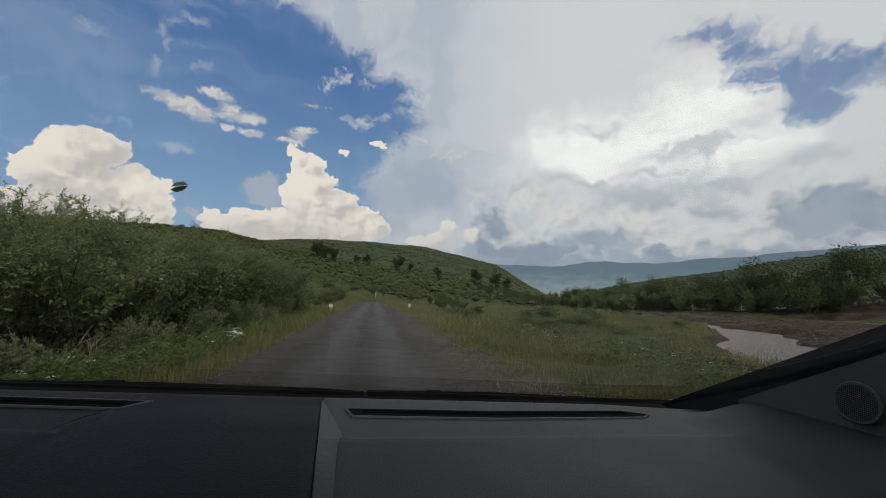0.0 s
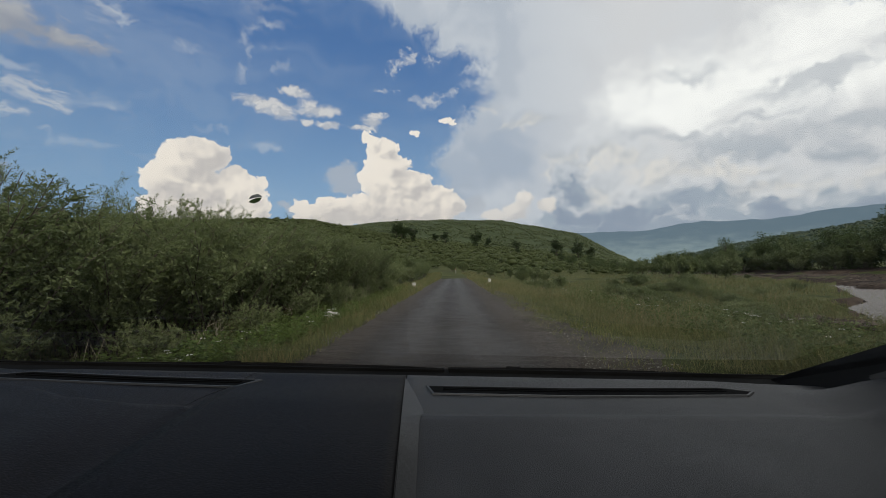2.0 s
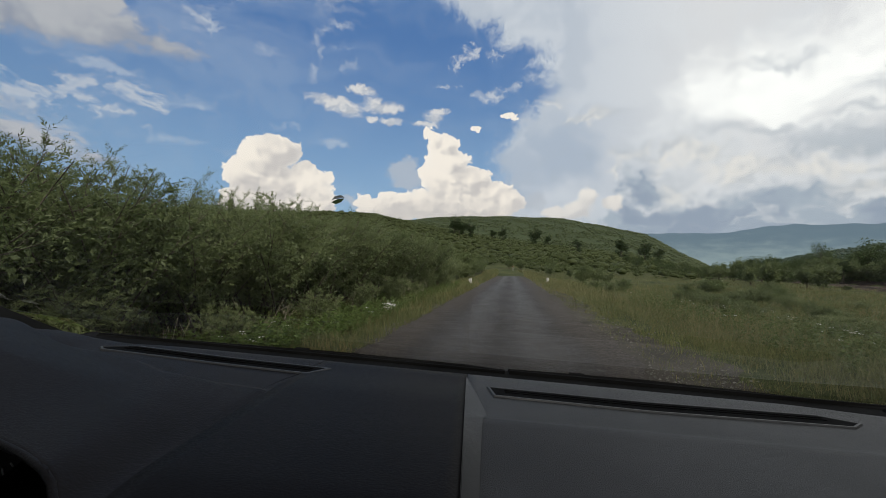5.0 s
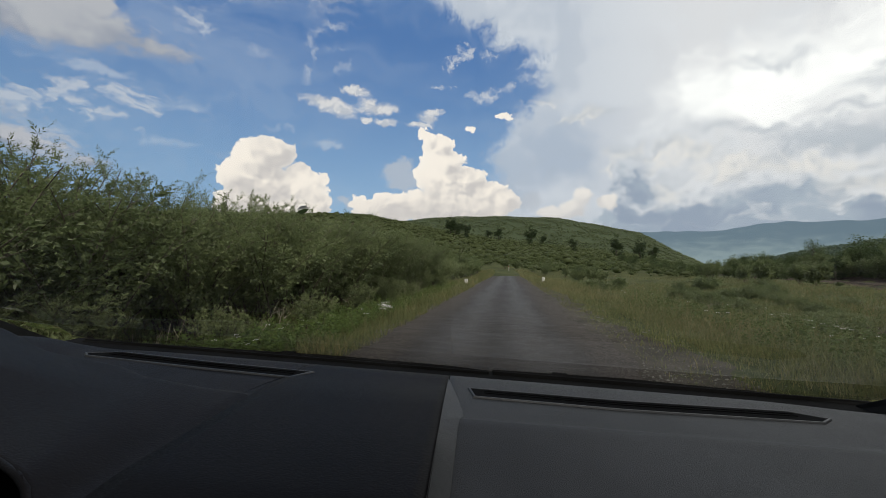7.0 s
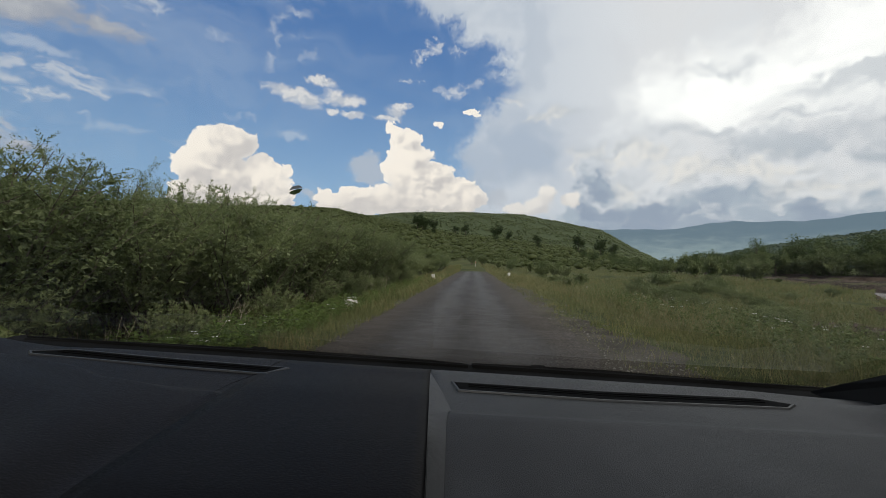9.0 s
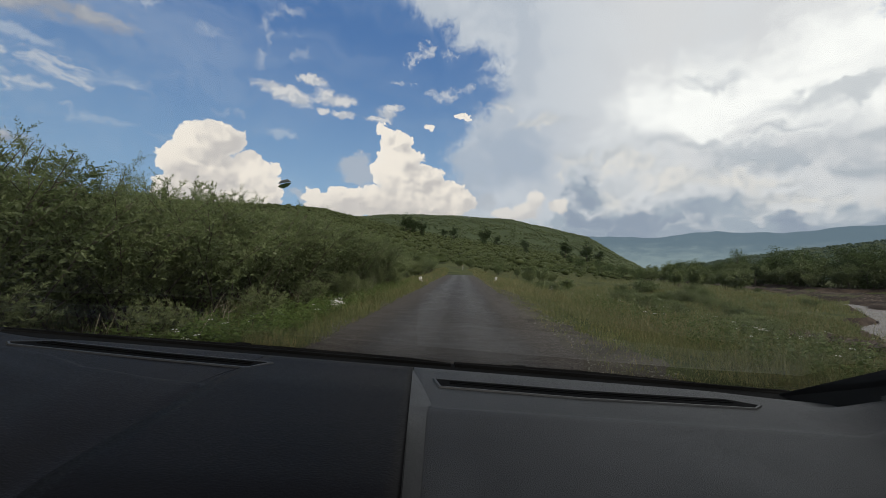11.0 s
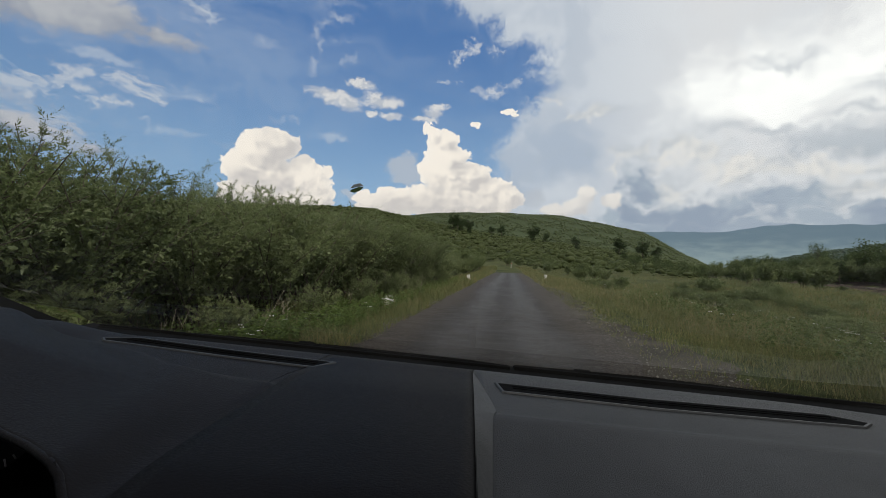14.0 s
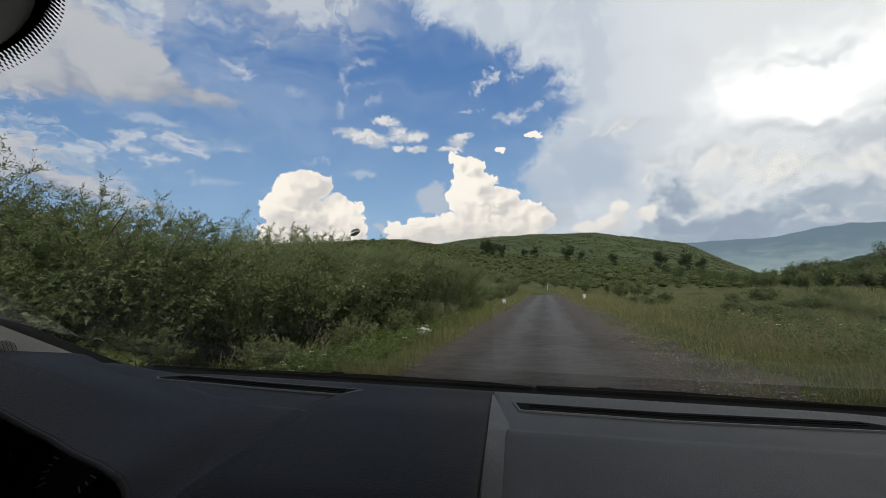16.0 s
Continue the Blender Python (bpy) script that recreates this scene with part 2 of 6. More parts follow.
    heap_rows = [(-34.6, 13.6, 2.9, 2.2), (-32.4, 14.8, 2.8, 2.0), (-36.0, 11.6, 2.5, 2.5), (-33.0, 10.6, 4.0, 3.2), (-35.8, 8.2, 3.2, 2.6), (-28.8, 11.0, 3.4, 2.6), (-31.0, 8.4, 5.0, 2.6), (-27.2, 8.4, 2.4, 2.3), (-27.0, 12.0, 2.0, 1.0),
                 (-11.8, 18.3, 0.9, 0.7), (-9.8, 17.0, 2.2, 1.6), (-8.8, 15.0, 3.2, 1.9), (-9.6, 12.8, 3.8, 2.2), (-5.6, 12.4, 2.6, 1.8), (-3.0, 10.6, 3.2, 2.0), (-1.0, 9.4, 2.4, 2.0), (-6.0, 9.0, 6.6, 3.0), (-11.8, 9.0, 4.0, 2.0),
                 (-17.0, 9.2, 2.6, 1.35), (-20.4, 9.0, 2.0, 1.2), (-18.4, 7.4, 3.6, 1.6), (10.2, 9.6, 1.6, 1.2), (8.8, 8.2, 2.0, 1.4), (13.2, 8.6, 1.4, 1.0), (5.8, 7.6, 1.8, 1.2),
                 (-0.6, 20.9, 1.1, 0.42), (0.3, 20.5, 0.5, 0.3), (-5.2, 19.6, 0.8, 0.4)]
    curl = stirred(0, 0.9, 0.6, 1.0)
    knob = heaps(curl, 0.42, 3.0, 0.55)
    form = blobs(stirred(0, 0.9, 0.5, 1.0), heap_rows)
    heap = g.m("ADD", form, centred(knob, 0.75))
    edge = g.smooth(heap, 0.02, g.smooth(u, 0.0, 8.0, 0.12, 0.40))
    ahead = g.v("ADD", stirred(0, 0.9, 0.5, 1.0), (-1.2, 1.1, 0))
    lee = g.m("SUBTRACT", form, blobs(ahead, heap_rows))
    fold = g.m("SUBTRACT", knob, heaps(g.v("ADD", curl, (-0.5, 0.6, 0)), 0.42, 3.0, 0.55))
    turn = g.m("ADD", g.m("MULTIPLY", lee, -0.12), g.m("MULTIPLY", fold, -0.32))
    hc = g.mix(g.smooth(g.m("ADD", turn, g.m("ADD", centred(soft, 0.22), centred(curds, 0.07))), -0.12, 0.11), (9.5, 8.7, 7.85), (6.0, 5.65, 5.55))
    hc = g.mix(g.smooth(heap, 0.45, 0.0, 0.0, 0.40), hc, (9.8, 9.2, 8.5))
    hc = g.mix(g.smooth(v, 6.0, 11.0, 0.45, 0.0), hc, (6.3, 5.9, 5.7))
    sky = g.mix(g.m("MULTIPLY", edge, g.smooth(u, -1.0, 6.0, 1.0, 0.72)), sky, hc)

    bg = g.n("ShaderNodeBackground")
    g.put(bg.inputs["Color"], sky)
    bg.inputs["Strength"].default_value = 0.1
    g.t.links.new(bg.outputs[0], g.n("ShaderNodeOutputWorld").inputs[0])


build_sky()
sun = new("sun", bpy.data.lights.new("sun", "SUN"))
sun.data.energy, sun.data.angle, sun.data.color = 2.1, radians(12), (1.0, 0.93, 0.82)
a, e = radians(SUN_AZ), radians(SUN_EL)
sun.matrix_world = look((60 * math.sin(a) * math.cos(e), 60 * math.cos(a) * math.cos(e), 60 * math.sin(e)), (0, 0, 0))

# ---- materials ----


def surface(name, low, high, rough=0.8, scale=3.0, fine=40.0, bump=0.0, spec=0.3, spot=None, spot_at=0.62, island=0.0, metal=0.0, object_space=False, sheen=None):
    """A principled material: two colours mixed by coarse and fine noise, with relief; spot is a third colour in patches."""
    mat = bpy.data.materials.new(name)
    mat.use_nodes = True
    g = Nodes(mat.node_tree)
    tc = g.n("ShaderNodeTexCoord").outputs["Object"]
    if not object_space:
        tc = g.n("ShaderNodeNewGeometry").outputs["Position"]
    big = g.noise(tc, scale, 4, 0.55)
    small = g.noise(tc, fine, 3, 0.6)
    f = g.m("ADD", g.m("MULTIPLY", big, 0.6), g.m("MULTIPLY", small, 0.4))
    f = g.smooth(f, 0.36, 0.64)
    if island:
        r = g.n("ShaderNodeNewGeometry").outputs["Random Per Island"]
        f = g.m("ADD", g.m("MULTIPLY", f, 1 - island), g.m("MULTIPLY", r, island))
    c = g.mix(f, low, high)
    if spot:
        c = g.mix(g.smooth(g.noise(tc, scale * 0.6, 5, 0.65), spot_at, spot_at + 0.1), c, spot)
    p = g.n("ShaderNodeBsdfPrincipled")
    g.put(p.inputs["Base Color"], c)
    g.put(p.inputs["Roughness"], g.lin(small, 0.3, 0.7, max(rough - 0.08, 0.02), min(rough + 0.08, 1.0)))
    p.inputs["Specular IOR Level"].default_value = spec
    p.inputs["Metallic"].default_value = metal
    if sheen:
        p.inputs["Specular Tint"].default_value = (*sheen, 1.0)
    if bump:
        b = g.n("ShaderNodeBump")
        b.inputs["Strength"].default_value = 0.7
        b.inputs["Distance"].default_value = bump
        g.put(b.inputs["Height"], small)
        g.put(p.inputs["Normal"], b.outputs[0])
    g.t.links.new(p.outputs[0], g.n("ShaderNodeOutputMaterial").inputs[0])
    return mat


def leaf_surface(name, low, high, through_light=0.35, dry=None, gloss=0.10):
    """Leaves and blades: a colour for each leaf, some light passing through."""
    mat = bpy.data.materials.new(name)
    mat.use_nodes = True
    g = Nodes(mat.node_tree)
    geo = g.n("ShaderNodeNewGeometry")
    r = geo.outputs["Random Per Island"]
    patch = g.noise(geo.outputs["Position"], 0.8, 3, 0.5)
    wide = g.smooth(g.noise(geo.outputs["Position"], 0.13, 3, 0.55), 0.36, 0.64)
    each = g.n("ShaderNodeObjectInfo").outputs["Random"]
    f = g.m("ADD", g.m("MULTIPLY", r, 0.42), g.m("MULTIPLY", g.smooth(patch, 0.35, 0.65), 0.25))
    f = g.m("ADD", f, g.m("ADD", g.m("MULTIPLY", wide, 0.18), g.m("MULTIPLY", each, 0.30)))
    c = g.mix(f, low, high)
    if dry:
        c = g.mix(g.smooth(g.m("ADD", g.m("MULTIPLY", r, 0.5), g.m("MULTIPLY", g.noise(geo.outputs["Position"], 0.22, 3, 0.5), 0.9)), 0.66, 0.92), c, dry)
    p = g.n("ShaderNodeBsdfPrincipled")
    g.put(p.inputs["Base Color"], c)
    p.inputs["Roughness"].default_value = 0.7 - gloss
    p.inputs["Specular IOR Level"].default_value = gloss
    tr = g.n("ShaderNodeBsdfTranslucent")
    g.put(tr.inputs["Color"], g.mix(0.35, c, (0.14, 0.20, 0.065)))
    ms = g.n("ShaderNodeMixShader")
    ms.inputs[0].default_value = through_light
    g.t.links.new(p.outputs[0], ms.inputs[1])
    g.t.links.new(tr.outputs[0], ms.inputs[2])
    g.t.links.new(ms.outputs[0], g.n("ShaderNodeOutputMaterial").inputs[0])
    return mat


def land():
    """Meadow soil near the road; hayfields and close-grown woods on the far slopes."""
    mat = bpy.data.materials.new("valley_land")
    mat.use_nodes = True
    g = Nodes(mat.node_tree)
    pos = g.n("ShaderNodeNewGeometry").outputs["Position"]
    far = g.v("LENGTH", g.v("MULTIPLY", pos, (1, 1, 0)))
    big, small = g.noise(pos, 0.25, 4, 0.55), g.noise(pos, 6.0, 3, 0.6)
    near = g.mix(g.smooth(g.m("ADD", g.m("MULTIPLY", big, 0.6), g.m("MULTIPLY", small, 0.4)), 0.36, 0.64), (0.040, 0.052, 0.018), (0.105, 0.112, 0.045))
    near = g.mix(g.smooth(g.noise(pos, 0.15, 5, 0.65), 0.60, 0.70), near, (0.10, 0.085, 0.05))
    crown = g.noise(pos, 0.22, 5, 0.7)
    wide = g.smooth(g.noise(g.v("MULTIPLY", pos, (1.0, 0.6, 1.0)), 0.012, 4, 0.6), 0.40, 0.60)
    wood = g.mix(g.smooth(crown, 0.34, 0.62), (0.036, 0.050, 0.024), (0.074, 0.092, 0.044))
    field = g.mix(g.smooth(crown, 0.30, 0.65), (0.048, 0.064, 0.031), (0.076, 0.096, 0.048))
    c = g.mix(g.smooth(far, 420.0, 620.0), near, g.mix(wide, wood, field))
    p = g.n("ShaderNodeBsdfPrincipled")
    g.put(p.inputs["Base Color"], c)
    p.inputs["Roughness"].default_value = 0.95
    p.inputs["Specular IOR Level"].default_value = 0.08
    b = g.n("ShaderNodeBump")
    b.inputs["Strength"].default_value = 0.6
    b.inputs["Distance"].default_value = 0.05
    g.put(b.inputs["Height"], small)
    g.put(p.inputs["Normal"], b.outputs[0])
    g.t.links.new(p.outputs[0], g.n("ShaderNodeOutputMaterial").inputs[0])
    return mat


M_GROUND = land()
M_GRAVEL = surface("river_gravel", (0.026, 0.019, 0.015), (0.105, 0.079, 0.062), 0.95, 0.4, 3.5, 0.12, 0.08, (0.030, 0.024, 0.020), 0.52)
M_STONE = surface("pebbles", (0.03, 0.024, 0.020), (0.17, 0.135, 0.112), 0.85, 1.0, 14.0, 0.004, 0.4, island=0.8)
M_SHOULDER = surface("roadside_grit", (0.09, 0.085, 0.075), (0.24, 0.225, 0.20), 0.8, 2.0, 30.0, 0.004, 0.35, island=0.8)
M_CHIPS = surface("road_chips", (0.03, 0.027, 0.024), (0.17, 0.155, 0.14), 0.75, 3.0, 60.0, 0.0, 0.3, island=0.9)
M_GRIT = surface("trodden_grit", (0.032, 0.028, 0.020), (0.095, 0.083, 0.064), 0.9, 1.2, 22.0, 0.01, 0.2, (0.06, 0.07, 0.03), 0.55)
M_LEAF_A = leaf_surface("willow_leaves", (0.086, 0.110, 0.046), (0.254, 0.288, 0.138), 0.4, None, 0.30)
M_LEAF_B = leaf_surface("bramble_leaves", (0.064, 0.090, 0.038), (0.216, 0.250, 0.110), 0.4, None, 0.30)
M_LEAF_C = leaf_surface("pale_willow_leaves", (0.12, 0.15, 0.07), (0.26, 0.29, 0.14), 0.4)
M_TREE = leaf_surface("tree_leaves", (0.040, 0.060, 0.024), (0.105, 0.138, 0.056), 0.3)
M_STALK = surface("dry_stalks", (0.22, 0.19, 0.13), (0.40, 0.36, 0.27), 0.85, 3, 40, island=0.6)
M_HILL = leaf_surface("hillside_leaves", (0.068, 0.086, 0.035), (0.118, 0.138, 0.058), 0.42)
# Hillside leaves again, aerial haze painted in as a paler, bluer green.
M_WOOD_FAR = leaf_surface("far_wood_leaves_with_haze", (0.104, 0.130, 0.068), (0.160, 0.188, 0.098), 0.40)
# Distance haze over the right ridge is mixed into this leaf colour.
M_WOOD_HAZE = leaf_surface("haze_painted_wood_leaves", (0.100, 0.138, 0.112), (0.140, 0.182, 0.148), 0.35)
M_SLOPE = leaf_surface("slope_tree_leaves", (0.024, 0.040, 0.018), (0.054, 0.076, 0.032), 0.25)
M_GRASS = leaf_surface("verge_grass", (0.085, 0.103, 0.041), (0.195, 0.208, 0.092), 0.4, (0.27, 0.22, 0.11))
M_HAY = leaf_surface("tall_dry_grass", (0.112, 0.128, 0.054), (0.245, 0.240, 0.116), 0.4, (0.28, 0.235, 0.125))
M_WEED = leaf_surface("broad_weeds", (0.055, 0.095, 0.024), (0.16, 0.215, 0.060), 0.4, None, 0.25)
M_HERB = leaf_surface("dark_herbs", (0.066, 0.094, 0.031), (0.165, 0.198, 0.078), 0.4, None, 0.15)
M_BARK = surface("bark", (0.045, 0.038, 0.030), (0.14, 0.12, 0.095), 0.9, 4.0, 60.0, 0.004, 0.2)
M_FLOWER = surface("white_petals", (0.55, 0.55, 0.50), (0.8, 0.8, 0.76), 0.7, 5, 60)
M_WHITE = surface("limewashed_concrete", (0.42, 0.41, 0.38), (0.72, 0.70, 0.66), 0.85, 3.0, 30.0, 0.003, 0.2, (0.30, 0.29, 0.25), 0.6)
M_RED = surface("red_sign_paint", (0.35, 0.03, 0.02), (0.5, 0.06, 0.04), 0.5, 3, 40)
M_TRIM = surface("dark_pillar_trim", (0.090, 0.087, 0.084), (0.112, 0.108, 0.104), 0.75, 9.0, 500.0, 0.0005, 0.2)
M_PLASTIC = surface("black_grained_plastic", (0.0245, 0.0244, 0.0248), (0.0385, 0.0384, 0.0390), 0.52, 9.0, 800.0, 0.0016, 0.28)
# Same plastic as the pad; paler to paint in the light on its slope.
M_STRIP = surface("grained_strip_painted_lit", (0.049, 0.0485, 0.048), (0.071, 0.0705, 0.070), 0.50, 9.0, 800.0, 0.0016, 0.30)
M_RIM = surface("satin_vent_rim", (0.022, 0.022, 0.022), (0.030, 0.030, 0.030), 0.42, 9.0, 300.0, 0.0, 0.45)
M_PAD = surface("black_soft_pad", (0.0034, 0.0031, 0.0034), (0.0050, 0.0046, 0.0050), 0.50, 7.0, 420.0, 0.0005, 0.066, sheen=(1.0, 0.84, 0.80))
M_COVER = surface("grey_cover_rim", (0.46, 0.46, 0.46), (0.54, 0.54, 0.53), 0.6, 9.0, 400.0, 0.0004, 0.3)
M_COVERFACE = surface("black_cover_plastic", (0.060, 0.060, 0.060), (0.072, 0.072, 0.072), 0.5, 9.0, 300.0, 0.0001, 0.3)
M_HOOD = surface("black_grained_hood", (0.0078, 0.0071, 0.0073), (0.0115, 0.0105, 0.0108), 0.50, 7.0, 420.0, 0.0008, 0.075, sheen=(1.0, 0.84, 0.80))
M_FRIT = surface("printed_glass_border", (0.016, 0.016, 0.016), (0.022, 0.022, 0.022), 0.45, 9.0, 200.0, 0.0, 0.3)
M_TRIMGREY = surface("rim_grey_and_light_painted_trim", (0.26, 0.255, 0.24), (0.33, 0.325, 0.31), 0.8, 6.0, 300.0, 0.0005, 0.25)
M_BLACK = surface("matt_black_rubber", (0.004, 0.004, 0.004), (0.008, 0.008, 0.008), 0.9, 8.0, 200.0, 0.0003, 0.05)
M_VOID = surface("black_slat_and_hole_shade", (0.002, 0.002, 0.002), (0.004, 0.004, 0.004), 0.9, 8.0, 100.0, 0, 0.05)
M_GOLD = surface("gilded_metal", (0.80, 0.52, 0.12), (1.0, 0.74, 0.25), 0.36, 60, 400, 0.0003, 0.5, metal=1.0)
M_SILVER = surface("polished_silver", (0.55, 0.56, 0.60), (0.75, 0.76, 0.80), 0.15, 60, 300, 0.0, 0.5, metal=1.0)
M_WIRE = surface("rusty_wire", (0.05, 0.035, 0.025), (0.12, 0.09, 0.07), 0.7, 20, 200, 0.0, 0.4, metal=0.6)
M_CORD = surface("pink_cord", (0.45, 0.20, 0.22), (0.65, 0.36, 0.38), 0.9, 90, 700, 0.0006, 0.2)
M_PAINT = surface("dark_car_paint", (0.02, 0.02, 0.022), (0.03, 0.03, 0.033), 0.3, 4, 60, 0, 0.5)
M_LINER = surface("grey_headliner", (0.22, 0.22, 0.21), (0.28, 0.28, 0.27), 0.95, 6, 300, 0.0004, 0.1)
M_DIALFACE = surface("dial_face", (0.003, 0.003, 0.0035), (0.005, 0.005, 0.0055), 0.6, 10, 100, 0.0, 0.05)
M_DIALMARK = surface("dial_marks", (0.08, 0.08, 0.08), (0.14, 0.14, 0.14), 0.5, 10, 100)


def asphalt():
    """Worn tar with fine chippings: two smoother, paler wheel tracks, loose brown grit along the edges."""
    mat = bpy.data.materials.new("worn_damp_asphalt")
    mat.use_nodes = True
    g = Nodes(mat.node_tree)
    pos = g.n("ShaderNodeNewGeometry").outputs["Position"]
    sep = g.n("ShaderNodeSeparateXYZ")
    g.put(sep.inputs[0], pos)
    along = g.v("MULTIPLY", pos, (1.0, 0.22, 1.0))
    grain, chips, speck = g.noise(pos, 60.0, 3, 0.7), g.noise(pos, 17.0, 4, 0.7), g.noise(pos, 30.0, 3, 0.6)
    blotch, streak = g.noise(along, 1.1, 4, 0.6), g.noise(g.v("MULTIPLY", pos, (1.0, 2.6, 1.0)), 1.7, 4, 0.6)
    c = g.mix(g.smooth(chips, 0.36, 0.64), (0.026, 0.0225, 0.0195), (0.060, 0.053, 0.046))
    c = g.mix(g.smooth(blotch, 0.42, 0.62, 0.0, 0.30), c, (0.028, 0.025, 0.022))
    across = g.m("ABSOLUTE", g.m("SUBTRACT", sep.outputs[0], -0.25))
    wander = g.m("MULTIPLY", g.m("SUBTRACT", g.m("ADD", g.m("MULTIPLY", blotch, 0.6), g.m("MULTIPLY", chips, 0.4)), 0.5), 2.0)
    track = g.smooth(g.m("ADD", g.m("ABSOLUTE", g.m("SUBTRACT", across, 0.66)), wander), 0.0, 0.72, 1.0, 0.0)
    c = g.mix(g.m("MULTIPLY", track, g.smooth(streak, 0.35, 0.62, 0.20, 0.55)), c, (0.108, 0.099, 0.090))
    margin = g.smooth(g.m("ADD", across, wander), 1.05, 1.75)
    c = g.mix(g.m("MULTIPLY", margin, g.smooth(speck, 0.44, 0.60, 0.20, 0.85)), c, (0.105, 0.088, 0.072))
    c = g.mix(g.smooth(speck, 0.57, 0.70, 0.0, 0.7), c, (0.17, 0.162, 0.15))
    c = g.mix(g.smooth(speck, 0.44, 0.32, 0.0, 0.7), c, (0.014, 0.013, 0.012))
    c = g.mix(g.smooth(grain, 0.42, 0.28, 0.0, 0.6), c, (0.015, 0.015, 0.015))
    p = g.n("ShaderNodeBsdfPrincipled")
    g.put(p.inputs["Base Color"], c)
    g.put(p.inputs["Roughness"], g.m("ADD", g.smooth(streak, 0.38, 0.62, 0.56, 0.70), g.m("ADD", g.m("MULTIPLY", track, -0.10), g.m("MULTIPLY", margin, 0.15))))
    p.inputs["Specular IOR Level"].default_value = 0.20
    p.inputs["Specular Tint"].default_value = (1.0, 0.93, 0.87, 1.0)
    b = g.n("ShaderNodeBump")
    b.inputs["Strength"].default_value = 0.9
    b.inputs["Distance"].default_value = 0.02
    g.put(b.inputs["Height"], g.m("ADD", speck, g.m("MULTIPLY", chips, 0.9)))
    g.put(p.inputs["Normal"], b.outputs[0])
    g.t.links.new(p.outputs[0], g.n("ShaderNodeOutputMaterial").inputs[0])
    return mat


def water():
    mat = bpy.data.materials.new("muddy_river_water")
    mat.use_nodes = True
    g = Nodes(mat.node_tree)
    pos = g.n("ShaderNodeNewGeometry").outputs["Position"]
    ripple = g.noise(g.v("MULTIPLY", pos, (1.6, 0.8, 1)), 2.6, 5, 0.65)
    p = g.n("ShaderNodeBsdfPrincipled")
    g.put(p.inputs["Base Color"], g.mix(g.smooth(ripple, 0.35, 0.7), (0.125, 0.102, 0.082), (0.20, 0.168, 0.14)))
    p.inputs["Roughness"].default_value = 0.22
    p.inputs["Specular IOR Level"].default_value = 0.2
    b = g.n("ShaderNodeBump")
    b.inputs["Strength"].default_value = 0.5
    b.inputs["Distance"].default_value = 0.12
    g.put(b.inputs["Height"], ripple)
    g.put(p.inputs["Normal"], b.outputs[0])
    g.t.links.new(p.outputs[0], g.n("ShaderNodeOutputMaterial").inputs[0])
    return mat


def glass():
    mat = bpy.data.materials.new("windscreen_glass")
    mat.use_nodes = True
    g = Nodes(mat.node_tree)
    clear = g.n("ShaderNodeBsdfTransparent")
    clear.inputs[0].default_value = (0.93, 0.95, 0.94, 1)
    shine = g.n("ShaderNodeBsdfGlossy")
    shine.inputs["Roughness"].default_value = 0.0
    fr = g.n("ShaderNodeFresnel")
    fr.inputs[0].default_value = 1.5
    ms = g.n("ShaderNodeMixShader")
    g.put(ms.inputs[0], fr.outputs[0])
    g.t.links.new(clear.outputs[0], ms.inputs[1])
    g.t.links.new(shine.outputs[0], ms.inputs[2])
    g.t.links.new(ms.outputs[0], g.n("ShaderNodeOutputMaterial").inputs[0])
    return mat


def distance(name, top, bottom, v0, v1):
    """Far hills in damp air: a glowing backdrop, the haze painted paler towards its foot."""
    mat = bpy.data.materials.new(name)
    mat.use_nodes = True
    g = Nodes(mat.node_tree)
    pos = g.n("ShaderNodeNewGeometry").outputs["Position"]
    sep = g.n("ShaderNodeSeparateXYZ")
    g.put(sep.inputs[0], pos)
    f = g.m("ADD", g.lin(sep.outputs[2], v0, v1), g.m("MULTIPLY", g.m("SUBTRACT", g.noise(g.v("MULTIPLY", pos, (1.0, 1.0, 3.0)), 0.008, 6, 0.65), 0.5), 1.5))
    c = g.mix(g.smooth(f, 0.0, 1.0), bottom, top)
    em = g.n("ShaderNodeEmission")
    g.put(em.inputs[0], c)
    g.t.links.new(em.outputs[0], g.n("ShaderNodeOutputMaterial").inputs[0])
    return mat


M_ROAD = asphalt()
M_WATER = water()
M_GLASS = glass()
M_FAR = distance("far_hills_painted_haze", (0.150, 0.212, 0.262), (0.270, 0.345, 0.365), 50, 260)

# ---- building helpers ----
rng = np.random.default_rng(7)


def mesh_of(name, verts, faces, material, smooth=False):
    """A mesh from an array of places and an array of faces that all have the same number of corners."""
    verts, faces = np.asarray(verts, np.float32), np.asarray(faces, np.int32)
    me = bpy.data.meshes.new(name)
    k = faces.shape[1]
    me.vertices.add(len(verts))
    me.vertices.foreach_set("co", verts.ravel())
    me.loops.add(faces.size)
    me.loops.foreach_set("vertex_index", faces.ravel())
    me.polygons.add(len(faces))
    me.polygons.foreach_set("loop_start", np.arange(0, faces.size, k, dtype=np.int32))
    me.polygons.foreach_set("use_smooth", np.full(len(faces), smooth))
    me.update(calc_edges=True)
    me.validate()
    me.materials.append(material)
    return me


def joined(items):
    """Arrays of verts and faces put together into one pair."""
    vs, fs, n = [], [], 0
    for v, f in items:
        vs.append(v), fs.append(f + n)
        n += len(v)
    return np.concatenate(vs), np.concatenate(fs)


